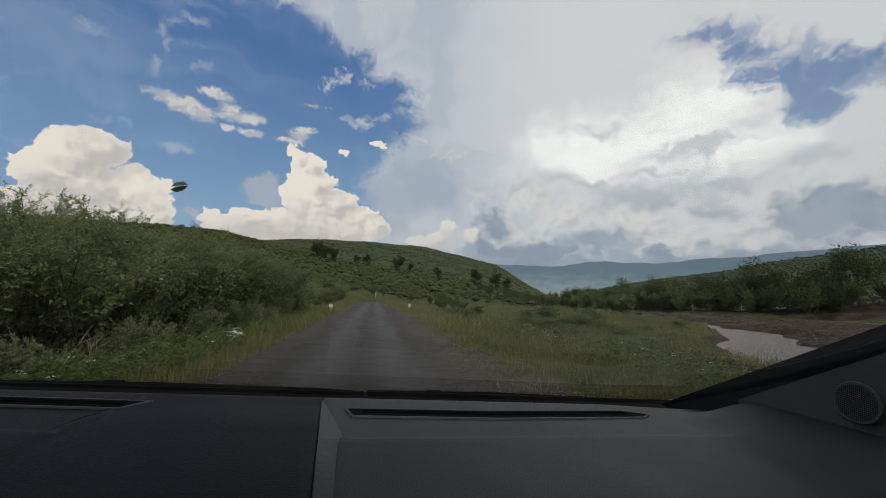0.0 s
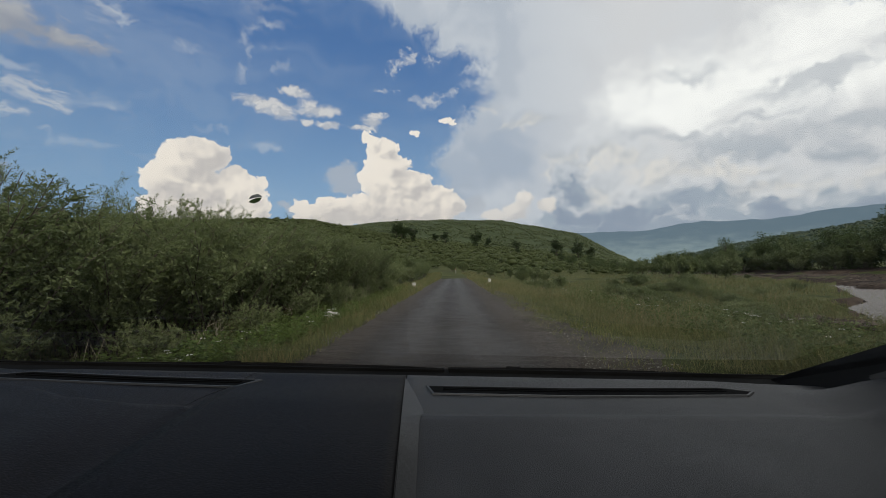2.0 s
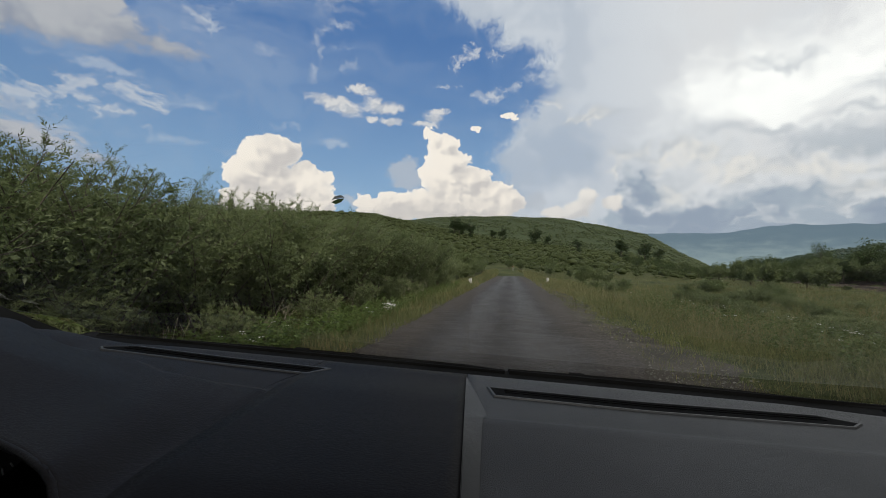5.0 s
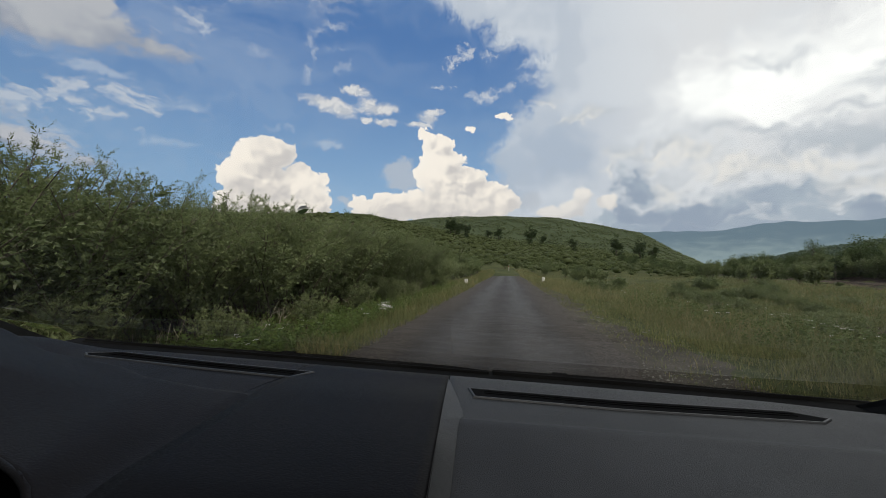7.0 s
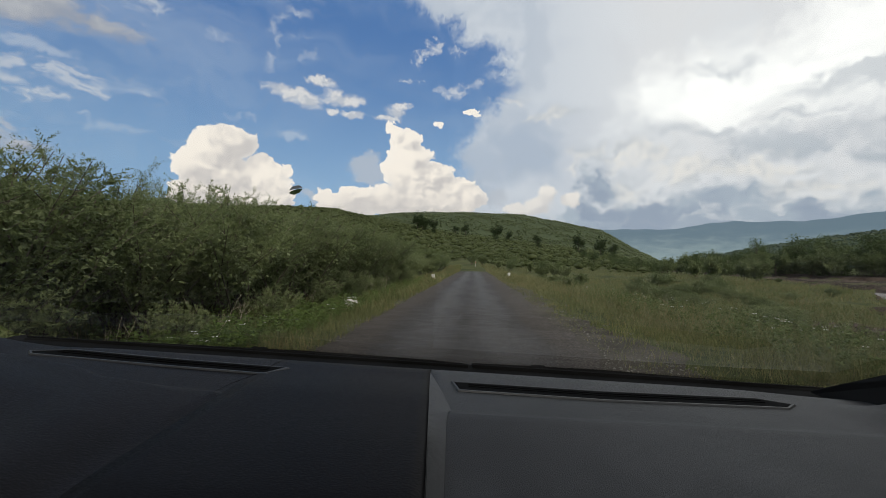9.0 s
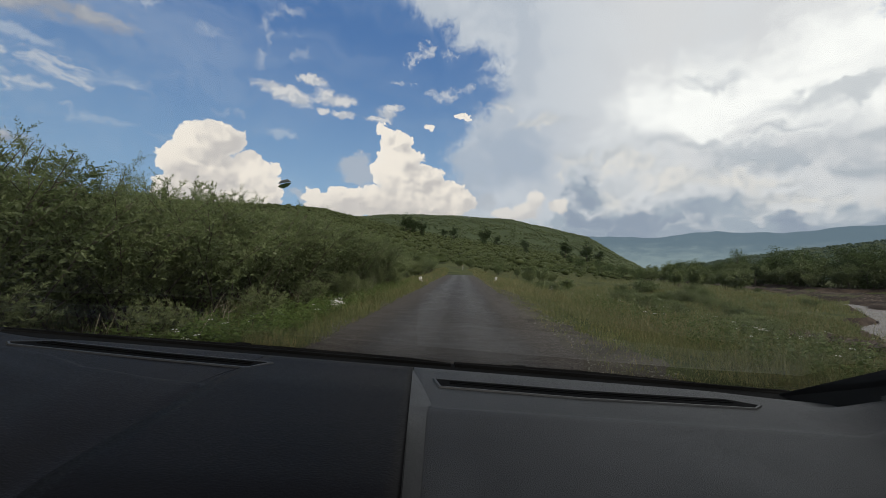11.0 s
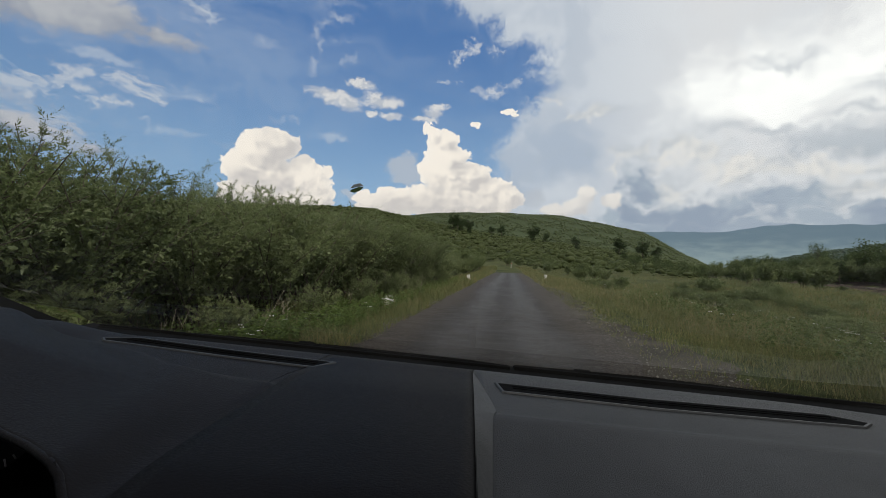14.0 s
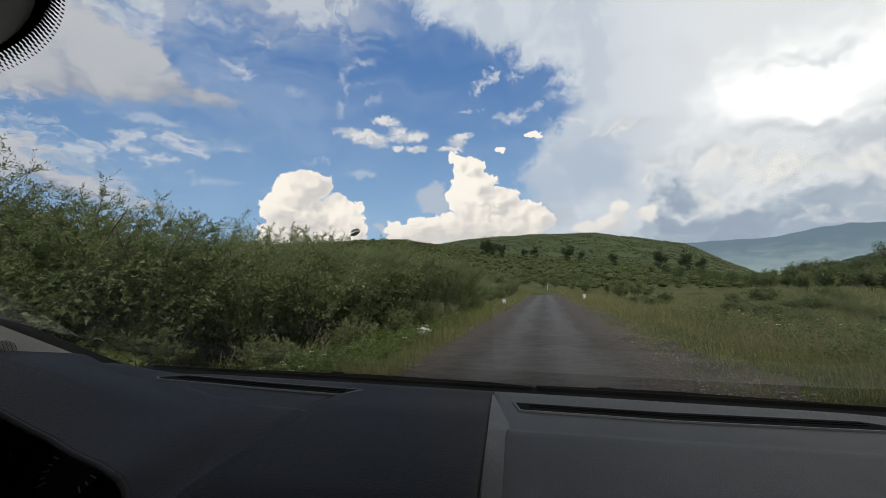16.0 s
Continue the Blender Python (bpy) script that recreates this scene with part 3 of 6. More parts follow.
def part(name, bm, material, parent, label="", smooth=False):
    """Links a bmesh as one mesh object under a thing or a part."""
    me = bpy.data.meshes.new(name)
    bm.to_mesh(me)
    bm.free()
    me.materials.append(material)
    if smooth:
        me.polygons.foreach_set("use_smooth", np.full(len(me.polygons), True))
    ob = new(name, me)
    ob.parent = parent
    return tagged(ob, label)


def mesh_part(name, me, parent, label=""):
    ob = new(name, me)
    ob.parent = parent
    return tagged(ob, label)


def box(size, at=(0, 0, 0), bevel=0.0, turn=None):
    bm = bmesh.new()
    bmesh.ops.create_cube(bm, size=1.0)
    bmesh.ops.scale(bm, vec=size, verts=bm.verts)
    if bevel:
        bmesh.ops.bevel(bm, geom=bm.edges[:], offset=bevel, segments=2, affect="EDGES", profile=0.6)
    bmesh.ops.transform(bm, matrix=Matrix.Translation(at) @ (turn or Matrix()), verts=bm.verts)
    return bm


def tubes(paths, radii, sides=5):
    """Arrays of verts and quads for tapering stems along paths (each an array of places)."""
    items = []
    for path, rad in zip(paths, radii):
        path = np.asarray(path)
        n = len(path)
        ahead = np.gradient(path, axis=0)
        ahead /= np.linalg.norm(ahead, axis=1, keepdims=True) + 1e-9
        side = np.cross(ahead, (0.31, 0.92, 0.24))
        side /= np.linalg.norm(side, axis=1, keepdims=True) + 1e-9
        up = np.cross(ahead, side)
        ang = np.arange(sides) * 2 * np.pi / sides
        ring = path[:, None] + np.asarray(rad)[:, None, None] * (np.cos(ang)[None, :, None] * side[:, None] + np.sin(ang)[None, :, None] * up[:, None])
        i, j = np.meshgrid(np.arange(n - 1), np.arange(sides), indexing="ij")
        q = np.stack([i * sides + j, i * sides + (j + 1) % sides, (i + 1) * sides + (j + 1) % sides, (i + 1) * sides + j], -1).reshape(-1, 4)
        items.append((ring.reshape(-1, 3), q))
    return joined(items)


def smoothstep(x, a, b):
    t = np.clip((np.asarray(x, float) - a) / (b - a), 0, 1)
    return t * t * (3 - 2 * t)


def waves(x, y, s, seed=0.0):
    """Cheap smooth unevenness, about -1 to 1."""
    return (np.sin(x * s + 1.3 + seed) * np.cos(y * s * 0.83 + 0.7 * seed) + 0.5 * np.sin(x * s * 2.3 + y * s * 1.7 + seed * 2.1)
            + 0.3 * np.cos(x * s * 4.1 - y * s * 3.7 + seed)) / 1.8


# ---- the lie of the land ----
WATER_Z = -1.62


def road_mid(y):
    """The road runs straight, then swings to the left behind the hedge."""
    return -0.33 - 0.0032 * np.clip(np.asarray(y, float) - 78, 0, None) ** 2


def bank_edge(y):
    """Where the right-hand meadow breaks off to the river."""
    y = np.asarray(y, float)
    return np.interp(y, [-60, 5, 12, 18, 30, 50, 80, 130, 220, 400], [9, 10, 13, 17, 27.5, 41, 55, 69, 90, 125]) + 1.2 * np.sin(y * 0.21) + 0.5 * np.sin(y * 0.67)


def far_bank(y):
    y = np.asarray(y, float)
    return np.interp(y, [-60, 5, 30, 68, 100, 200, 400], [120, 112, 108, 103, 84, 95, 128]) + 2.0 * np.sin(y * 0.09)


def ridge(az, rows):
    return np.interp(az, [r[0] for r in rows], [r[1] for r in rows])


NEAR_RIDGE = [(-180, 2), (-110, 3.5), (-70, 4.3), (-52, 5.6), (-44, 6.0), (-35, 6.6), (-27, 7.0), (-20, 7.1), (-14, 6.0), (-6, 4.6), (5, 3.2), (15, 1.9), (24, 0), (180, 0)]
FAR_RIDGE = [(-30, 5.5), (-18, 6.3), (-10, 7.0), (-1.5, 7.3), (7, 6.7), (12, 5.8), (17, 4.5), (21, 2.1), (25, 0.0), (180, 0)]
RIGHT_RIDGE = [(-180, 2), (0, 0), (24, 0), (27, 0.5), (30, 1.3), (33, 2.0), (37, 2.7), (40, 3.1), (44, 3.7), (50, 4.9), (57, 5.9), (66, 6.0), (90, 5), (180, 2)]


def height(x, y):
    x, y = np.asarray(x, float), np.asarray(y, float)
    r, az = np.hypot(x, y), np.degrees(np.arctan2(x, y))
    d = x - road_mid(y)
    z = -0.03 - 0.20 * smoothstep(-d, 2.3, 4.2) + 0.45 * smoothstep(-d, 5, 14) - 1.0 * smoothstep(d, 2.8, 13)
    z += 0.05 * waves(x, y, 0.9) * smoothstep(np.abs(d), 2.3, 4) + 0.25 * waves(x, y, 0.11, 2.0) * smoothstep(np.abs(d), 5, 25)
    edge, far = bank_edge(y), far_bank(y)
    river = smoothstep(x, edge, edge + 3.2) * (1 - smoothstep(x, far, far + 4)) * (1 - smoothstep(y, 300, 420))
    z = z * (1 - river) + (WATER_Z - 0.5 + 0.2 * waves(x, y, 0.5)) * river
    # gravel bars that rise out of the water
    inner = edge + np.interp(y, [-40, 5, 20, 30, 60], [5, 8.5, 11.0, 7.5, 3.0]) + 0.9 * np.sin(y * 0.4) + 0.5 * np.sin(y * 1.1)
    bar = smoothstep(x, inner - 1, inner + 4) * (1 - smoothstep(x, 72, 84)) * (1 - smoothstep(y + 0.25 * np.abs(x - 46), 74, 96))
    bar = bar + np.exp(-((x - edge - 6) / 7.5) ** 2) * smoothstep(y, 50, 66) * (1 - smoothstep(y, 130, 150))
    z += river * np.clip(bar, 0, 1.1) * (0.95 + 0.20 * waves(x, y, 0.6, 4) + 0.12 * waves(x, y, 1.7, 1))
    z += 4.5 * smoothstep(x, far, far + 14) * (1 - smoothstep(y, 60, 110)) + 0.5 * smoothstep(x, far + 4, far + 30)
    for rows, r0, r1, rough in ((NEAR_RIDGE, 70, 620, 2.5), (FAR_RIDGE, 520, 1350, 8.0), (RIGHT_RIDGE, 760, 1500, 8.0)):
        top = np.tan(np.radians(ridge(az, rows))) * r1 + EYE_HEIGHT * (ridge(az, rows) > 0.3)
        top = top + rough * 0.5 * waves(x, y, 0.02, 1.0) * smoothstep(ridge(az, rows), 0.5, 3)
        grow = smoothstep(r, r0, r1) * 0.6 + 0.4 * np.clip((r - r0) / (r1 - r0), 0, 1)
        z = np.maximum(z, np.where(r > r0, top * grow * np.where(r > r1, 1 + 0 * r, 1), -99)) if r0 > 100 else z + top * grow
    return z


def build_ground():
    az = np.radians(np.concatenate([np.arange(-180, -80, 4.0), np.arange(-80, 80, 0.5), np.arange(80, 180, 4.0)]))
    rad = np.concatenate([[0.25, 0.8], np.geomspace(1.4, 4600, 190)])
    a, r = np.meshgrid(az, rad, indexing="ij")
    x, y = r * np.sin(a), r * np.cos(a)
    v = np.stack([x, y, height(x, y)], -1).reshape(-1, 3)
    n, m = a.shape
    i, j = np.meshgrid(np.arange(n), np.arange(m - 1), indexing="ij")
    k = (i + 1) % n
    q = np.stack([i * m + j, i * m + j + 1, k * m + j + 1, k * m + j], -1).reshape(-1, 4)
    ob = new("ground", mesh_of("ground", v, q, M_GROUND, True))
    tagged(ob, "grassy valley floor rising into wooded hills", "ground", kind="structure")


def strip(name, material, inner, outer, y0, y1, step, lift, cols, label, category, uneven=0.0):
    """A sheet between two lines along the road."""
    y = np.arange(y0, y1, step)
    s = np.linspace(0, 1, cols)
    yy, ss = np.meshgrid(y, s, indexing="ij")
    x = inner(yy) * (1 - ss) + outer(yy) * ss
    crown = lift + uneven * waves(x, yy, 1.7)
    v = np.stack([x, yy, crown], -1).reshape(-1, 3)
    i, j = np.meshgrid(np.arange(len(y) - 1), np.arange(cols - 1), indexing="ij")
    q = np.stack([i * cols + j, i * cols + j + 1, (i + 1) * cols + j + 1, (i + 1) * cols + j], -1).reshape(-1, 4)
    ob = new(name, mesh_of(name, v, q, material, True))
    return tagged(ob, label, category, kind="structure")


def edge_left(y):
    return road_mid(y) - 2.05 + 0.10 * np.sin(y * 1.1) + 0.06 * np.sin(y * 2.9)


def edge_right(y):
    return road_mid(y) + 2.08 + 0.12 * np.sin(y * 0.9 + 1) + 0.07 * np.sin(y * 3.3)


build_ground()
strip("road", M_ROAD, edge_left, edge_right, -30, 150, 0.25, 0.012, 15, "narrow worn damp asphalt road with patches", "road", 0.008)

# river water
y = np.arange(-60, 420, 6.0)
v = np.concatenate([np.stack([bank_edge(y) - 0.5, y, 0 * y + WATER_Z], -1), np.stack([far_bank(y) + 3, y, 0 * y + WATER_Z], -1)])
n = len(y)
q = np.stack([np.arange(n - 1), np.arange(n, 2 * n - 1), np.arange(n + 1, 2 * n), np.arange(1, n)], -1)
tagged(new("river_water", mesh_of("river_water", v, q, M_WATER)), "shallow brown river running past gravel bars", "river", kind="structure")

# far hills behind the valley mouth
FAR_HILLS = [(8, 3.6), (14, 4.7), (18, 4.8), (22, 4.55), (26, 4.65), (29, 5.0), (31.5, 5.35), (34, 5.0), (37, 4.9), (42, 5.3), (48, 5.6), (54, 6.1), (66, 6.2), (90, 5.0)]
az = np.arange(8, 90, 0.25)
top = np.interp(az, [r[0] for r in FAR_HILLS], [r[1] for r in FAR_HILLS]) + 0.08 * np.sin(az * 0.9 + 1) + 0.05 * np.sin(az * 2.31) * np.sin(az * 0.37) + 0.02 * np.sin(az * 7.9) * np.sin(az * 1.13)
items = []
R_FAR = 3600.0
ring = [np.stack([R_FAR * d * np.sin(np.radians(az)), R_FAR * d * np.cos(np.radians(az)), h], -1)
        for d, h in ((0.93, 0 * az - 5), (0.96, R_FAR * np.tan(np.radians(top)) * 0.45), (1.0, R_FAR * np.tan(np.radians(top))), (1.06, 0 * az - 5))]
n = len(az)
v = np.concatenate(ring)
q = np.concatenate([np.stack([k * n + np.arange(n - 1), k * n + np.arange(1, n), (k + 1) * n + np.arange(1, n), (k + 1) * n + np.arange(n - 1)], -1) for k in range(3)])
tagged(new("backdrop_hills", mesh_of("backdrop_hills", v, q, M_FAR, True)), "distant wooded hills, blue mist painted in", "hills", kind="structure")

# ---- plants ----


def leaf_quads(at, along, length, width, droop=0.0):
    """Small pointed leaves: diamonds folded a little, from arrays of places and directions."""
    n = len(at)
    along = along / (np.linalg.norm(along, axis=1, keepdims=True) + 1e-9)
    side = np.cross(along, rng.normal(size=(n, 3)))
    side /= np.linalg.norm(side, axis=1, keepdims=True) + 1e-9
    L, W = np.broadcast_to(length, n)[:, None], np.broadcast_to(width, n)[:, None]
    tip = at + along * L - np.array([0, 0, 1.0]) * L * droop
    mid = at + along * L * 0.45 + np.cross(side, along) * W * 0.25
    v = np.stack([at, mid - side * W * 0.5, tip, mid + side * W * 0.5], 1).reshape(-1, 3)
    return v, np.arange(4 * n).reshape(-1, 4)


def bush_meshes(seed, tall, wide, stems, leaves, leaf_len, leaf_wid, leaf_mat, lean=0.25, low=0.06, spray=12):
    """The stems and the foliage of one shrub that stands at the origin: stems, branches, and shoots set with rows of leaves."""
    global rng
    rng = np.random.default_rng(seed)
    fine_one = leaves > 8000
    paths, radii, base, way = [], [], [], []
    shoots = leaves // spray
    for _ in range(stems):
        a = rng.uniform(0, 2 * np.pi)
        out = wide * np.sqrt(rng.uniform(0.02, 1)) * 0.95
        top = tall * (1 - 0.34 * (out / wide) ** 3) * rng.uniform(0.86, 1.0)
        t = np.linspace(0, 1, 9)
        foot, bend = rng.normal(0, 0.10 * wide, 2), rng.normal(0, 0.08, 2) * tall
        p = np.stack([foot[0] + out * np.cos(a) * t ** 1.3 + bend[0] * t * t, foot[1] + out * np.sin(a) * t ** 1.3 + bend[1] * t * t, top * (t - lean * 0.35 * (out / wide) * t ** 3)], -1)
        paths.append(p)
        radii.append(0.016 * tall / 3 * (1 - 0.85 * t) + 0.002)
        lines = [p[5:]]
        for k in range(7):
            f = low + 0.16 + (0.92 - low - 0.16) * (k + rng.uniform(0, 1)) / 7
            o = np.array([np.interp(f, t, p[:, c]) for c in range(3)])
            b = a + rng.normal(0, 1.3)
            d = np.array([np.cos(b), np.sin(b), rng.uniform(0.15, 1.1)])
            ln = tall * rng.uniform(0.13, 0.27) * (1.15 - 0.55 * f)
            s = np.linspace(0, 1, 5)[:, None]
            q = o + d * ln * s + np.array([0, 0, 0.16]) * ln * s ** 2
            lines.append(q)
            if fine_one or k % 3 == 0:
                paths.append(q), radii.append(np.linspace(0.006, 0.002, 5))
        # shoots along the branches, thickest towards their tips
        for line in lines:
            n = max(2, int(round(shoots / (stems * 8))))
            f = rng.uniform(0, 1, n) ** 0.75 * (len(line) - 1)
            i = np.minimum(f.astype(int), len(line) - 2)
            w = (f - i)[:, None]
            base.append(line[i] * (1 - w) + line[i + 1] * w)
            d = line[-1] - line[0]
            way.append(d / np.linalg.norm(d) * 0.75 + rng.normal(0, 0.55, (n, 3)) + [0, 0, 0.35])
    base, way = np.concatenate(base), np.concatenate(way)
    way /= np.linalg.norm(way, axis=1, keepdims=True)
    n = len(base)
    ln = tall * rng.uniform(0.045, 0.115, n) * (1.0 if fine_one else 1.3)
    f = (np.arange(spray) + 0.6) / spray
    at = base[:, None] + way[:, None] * (ln[:, None] * f)[..., None] - np.array([0, 0, 0.22]) * (ln[:, None] * f ** 2)[..., None]
    side = np.cross(way, rng.normal(size=(n, 3)))
    side /= np.linalg.norm(side, axis=1, keepdims=True) + 1e-9
    turn = np.cross(way, side)
    ang = np.arange(spray) * 2.4
    along = way[:, None] * 0.85 + 0.75 * (np.cos(ang)[None, :, None] * side[:, None] + np.sin(ang)[None, :, None] * turn[:, None]) + rng.normal(0, 0.18, (n, spray, 3))
    size = (1.1 - 0.5 * f)[None] * rng.uniform(0.75, 1.2, (n, spray))
    at = at.reshape(-1, 3)
    at[:, 2] = np.maximum(at[:, 2], 0.05)
    lv, lf = leaf_quads(at, along.reshape(-1, 3), size.ravel() * leaf_len, size.ravel() * leaf_wid, 0.10)
    # older, broader leaves deep inside the crown
    core = leaves // 6
    pick = rng.integers(0, n, core)
    at = base[pick] * np.array([0.84, 0.84, 0.88]) + rng.normal(0, 0.03 * tall, (core, 3))
    at[:, 2] = np.maximum(at[:, 2], 0.05)
    v2, f2 = leaf_quads(at, rng.normal(size=(core, 3)), leaf_len * 1.4, leaf_wid * 2.0, 0.1)
    lv, lf = np.concatenate([lv, v2]), np.concatenate([lf, f2 + len(lv)])
    tv, tf = tubes(paths, radii, 4 if fine_one else 3)
    return mesh_of("stem", tv, tf, M_BARK), mesh_of("foliage", lv, lf, leaf_mat)


def shrub(name, meshes, m, label, category, group):
    ob = new(name)
    mesh_part("stem", meshes[0], ob)
    mesh_part("foliage", meshes[1], ob)
    ob.matrix_world = m
    return tagged(ob, label, category, group)


def stand(x, y, s=1.0, turn=0.0, sink=0.05):
    return Matrix.Translation((x, y, float(height(x, y)) - sink)) @ Matrix.Rotation(turn, 4, "Z") @ Matrix.Diagonal((s, s, s, 1))


WILLOWS = [bush_meshes(11, 3.5, 1.7, 34, 32000, 0.074, 0.020, M_LEAF_A), bush_meshes(12, 3.2, 1.9, 36, 32000, 0.059, 0.025, M_LEAF_B),
           bush_meshes(13, 3.9, 1.5, 30, 30000, 0.076, 0.019, M_LEAF_A), bush_meshes(14, 2.7, 1.9, 34, 31000, 0.057, 0.026, M_LEAF_B)]
LIGHT = [bush_meshes(21, 1.7, 0.8, 22, 4200, 0.095, 0.022, M_LEAF_C, 0.1), bush_meshes(22, 1.4, 0.8, 20, 3600, 0.08, 0.024, M_LEAF_C, 0.1)]
FAINT = [bush_meshes(35, 3.0, 1.8, 12, 2000, 0.28, 0.10, M_LEAF_B, spray=5), bush_meshes(36, 3.4, 1.6, 12, 2000, 0.28, 0.09, M_LEAF_B, spray=5), bush_meshes(37, 2.4, 1.8, 12, 1900, 0.27, 0.10, M_LEAF_A, spray=5)]
SMALL = [bush_meshes(31, 3.0, 1.8, 20, 6500, 0.15, 0.046, M_LEAF_A, spray=8), bush_meshes(32, 3.4, 1.6, 20, 6500, 0.14, 0.05, M_LEAF_B, spray=8), bush_meshes(33, 2.4, 1.8, 20, 6200, 0.14, 0.045, M_LEAF_A, spray=8)]

hedge = random.Random(5)
# the tall hedge beside the left verge, nearest shrubs in full leaf
NEAR_HEDGE = [(-7.6, 1.4, 0, 1.06), (-6.4, 3.0, 1, 1.00), (-8.4, 3.6, 2, 1.00), (-6.3, 5.0, 3, 1.16), (-8.0, 5.8, 0, 1.02), (-6.2, 6.9, 1, 0.98), (-7.6, 8.0, 2, 0.90), (-5.9, 9.0, 3, 1.14),
              (-7.9, 10.2, 0, 1.02), (-6.0, 11.0, 1, 1.02), (-7.4, 12.6, 1, 1.10), (-5.7, 13.2, 3, 1.20), (-6.3, 15.4, 0, 1.00), (-5.8, 17.6, 3, 1.26), (-7.2, 18.6, 1, 1.12), (-5.8, 20.2, 1, 1.06),
              (-6.9, 22.2, 0, 1.04), (-5.8, 23.6, 3, 1.28)]
for x, y, k, s in NEAR_HEDGE:
    s *= 1.04 if y < 6 else 1.0 if y < 9 else 1.07
    label = ("tall grey-green willow shrub beside the road", "dense dark green bramble shrub beside the road", "upright willow shrub with feathery top", "rounded dark leafy shrub beside the road")[k]
    shrub("willow_bush" if k in (0, 2) else "hedge_bush", WILLOWS[k], stand(x, y, s, hedge.uniform(0, 6.3)), label, "bush", "roadside hedge")
y = 25.5
while y < 96:
    k = hedge.randrange(3)
    s = hedge.uniform(0.85, 1.25)
    near = SMALL if y < 48 else FAINT
    shrub("hedge_bush", near[k], stand(float(road_mid(y)) - 5.6 - hedge.uniform(0, 2.2), y, s, hedge.uniform(0, 6.3)), "leafy green shrub in the roadside hedge", "bush", "roadside hedge")
    if hedge.random() < 0.8:
        shrub("hedge_bush", near[hedge.randrange(3)], stand(float(road_mid(y)) - 9.5 - hedge.uniform(0, 6), y + 1, s * 1.1, hedge.uniform(0, 6.3)), "leafy green shrub behind the roadside hedge", "bush", "roadside hedge")
    y += hedge.uniform(2.0, 3.4)
# thin pale seedlings in front of the hedge
for x, y, s in ((-4.8, 6.2, 0.7), (-4.6, 9.0, 0.8), (-4.7, 12.2, 0.85), (-4.6, 15.5, 0.8), (-4.5, 18.5, 0.8), (-4.9, 23, 0.9), (-4.6, 28, 0.9), (-5.4, 4.2, 0.8)):
    shrub("willow_seedling", LIGHT[hedge.randrange(2)], stand(x, y, s, hedge.uniform(0, 6.3)), "thin pale silvery willow seedling in tall grass", "bush", "pale seedlings")
# low dark bushes in the meadow on the river side
for x, y, k, s in ((8.8, 19, 1, 0.40), (10.4, 20.5, 0, 0.36), (11.8, 17, 2, 0.42), (13.2, 19.5, 1, 0.36), (9.4, 13.5, 2, 0.34), (6.8, 30, 1, 0.34), (10.5, 27, 1, 0.42), (12.4, 28.5, 2, 0.5), (14.6, 30, 1, 0.40), (7.6, 40, 2, 0.42), (17.5, 33, 0, 0.5), (12, 46, 0, 0.55), (21, 48, 1, 0.6), (26, 58, 2, 0.7)):
    shrub("meadow_bush", (SMALL if y < 40 else FAINT)[k], stand(x, y, s, hedge.uniform(0, 6.3)) @ Matrix.Diagonal((1.7, 1.4, 0.9, 1)), "low dark bush standing in the grass meadow", "bush", "meadow bushes")
for k in range(24):
    y = hedge.uniform(14, 80)
    x = hedge.uniform(5.5, max(float(bank_edge(y)) - 2.0, 7.0))
    shrub("meadow_bush", SMALL[hedge.randrange(3)], stand(x, y, hedge.uniform(0.14, 0.30), hedge.uniform(0, 6.3)) @ Matrix.Diagonal((2.0, 1.5, 0.85, 1)), "low dark bush standing in the grass meadow", "bush", "meadow bushes")
for x, y, k, s in ((16.2, 27, 0, 0.36), (17.6, 31, 2, 0.42), (15.0, 23.5, 1, 0.3), (19.5, 34.5, 0, 0.45), (13.2, 17.5, 2, 0.24), (21.5, 37, 1, 0.5), (23.0, 41, 0, 0.6), (18.6, 31.5, 1, 0.4)):
    shrub("bank_shrub", SMALL[k], stand(x, y, s, hedge.uniform(0, 6.3)), "low leafy shrub at the edge of the river bank", "bush", "river bank shrubs")
for k in range(22):
    y = 62 + 5.5 * k + hedge.uniform(-2, 2)
    shrub("willow_bush", FAINT[hedge.randrange(3)], stand(float(bank_edge(y)) - 3.0 - hedge.uniform(0, 9), y, hedge.uniform(0.9, 1.5), hedge.uniform(0, 6.3)), "leafy willow shrub at the edge of the river meadow", "bush", "river bank willows")
# taller clump on the right, half way to the bend
for x, y, k, s in ((14.8, 38, 1, 0.42), (17.2, 41, 2, 0.38), (22.5, 49, 1, 0.45), (11.0, 66, 0, 0.80), (13.4, 68, 1, 0.95), (15.6, 71, 2, 0.8), (7.5, 84, 1, 0.7), (12, 88, 0, 0.8), (5.5, 92, 2, 0.8), (2.2, 98, 0, 0.9), (-0.5, 101, 1, 0.9), (9, 96, 1, 1.0), (15, 90, 0, 0.9)):
    shrub("willow_bush", (SMALL if y < 62 else FAINT)[k], stand(x, y, s, hedge.uniform(0, 6.3)), "leafy willow shrub beyond the grass verge", "bush", "far willow clumps")


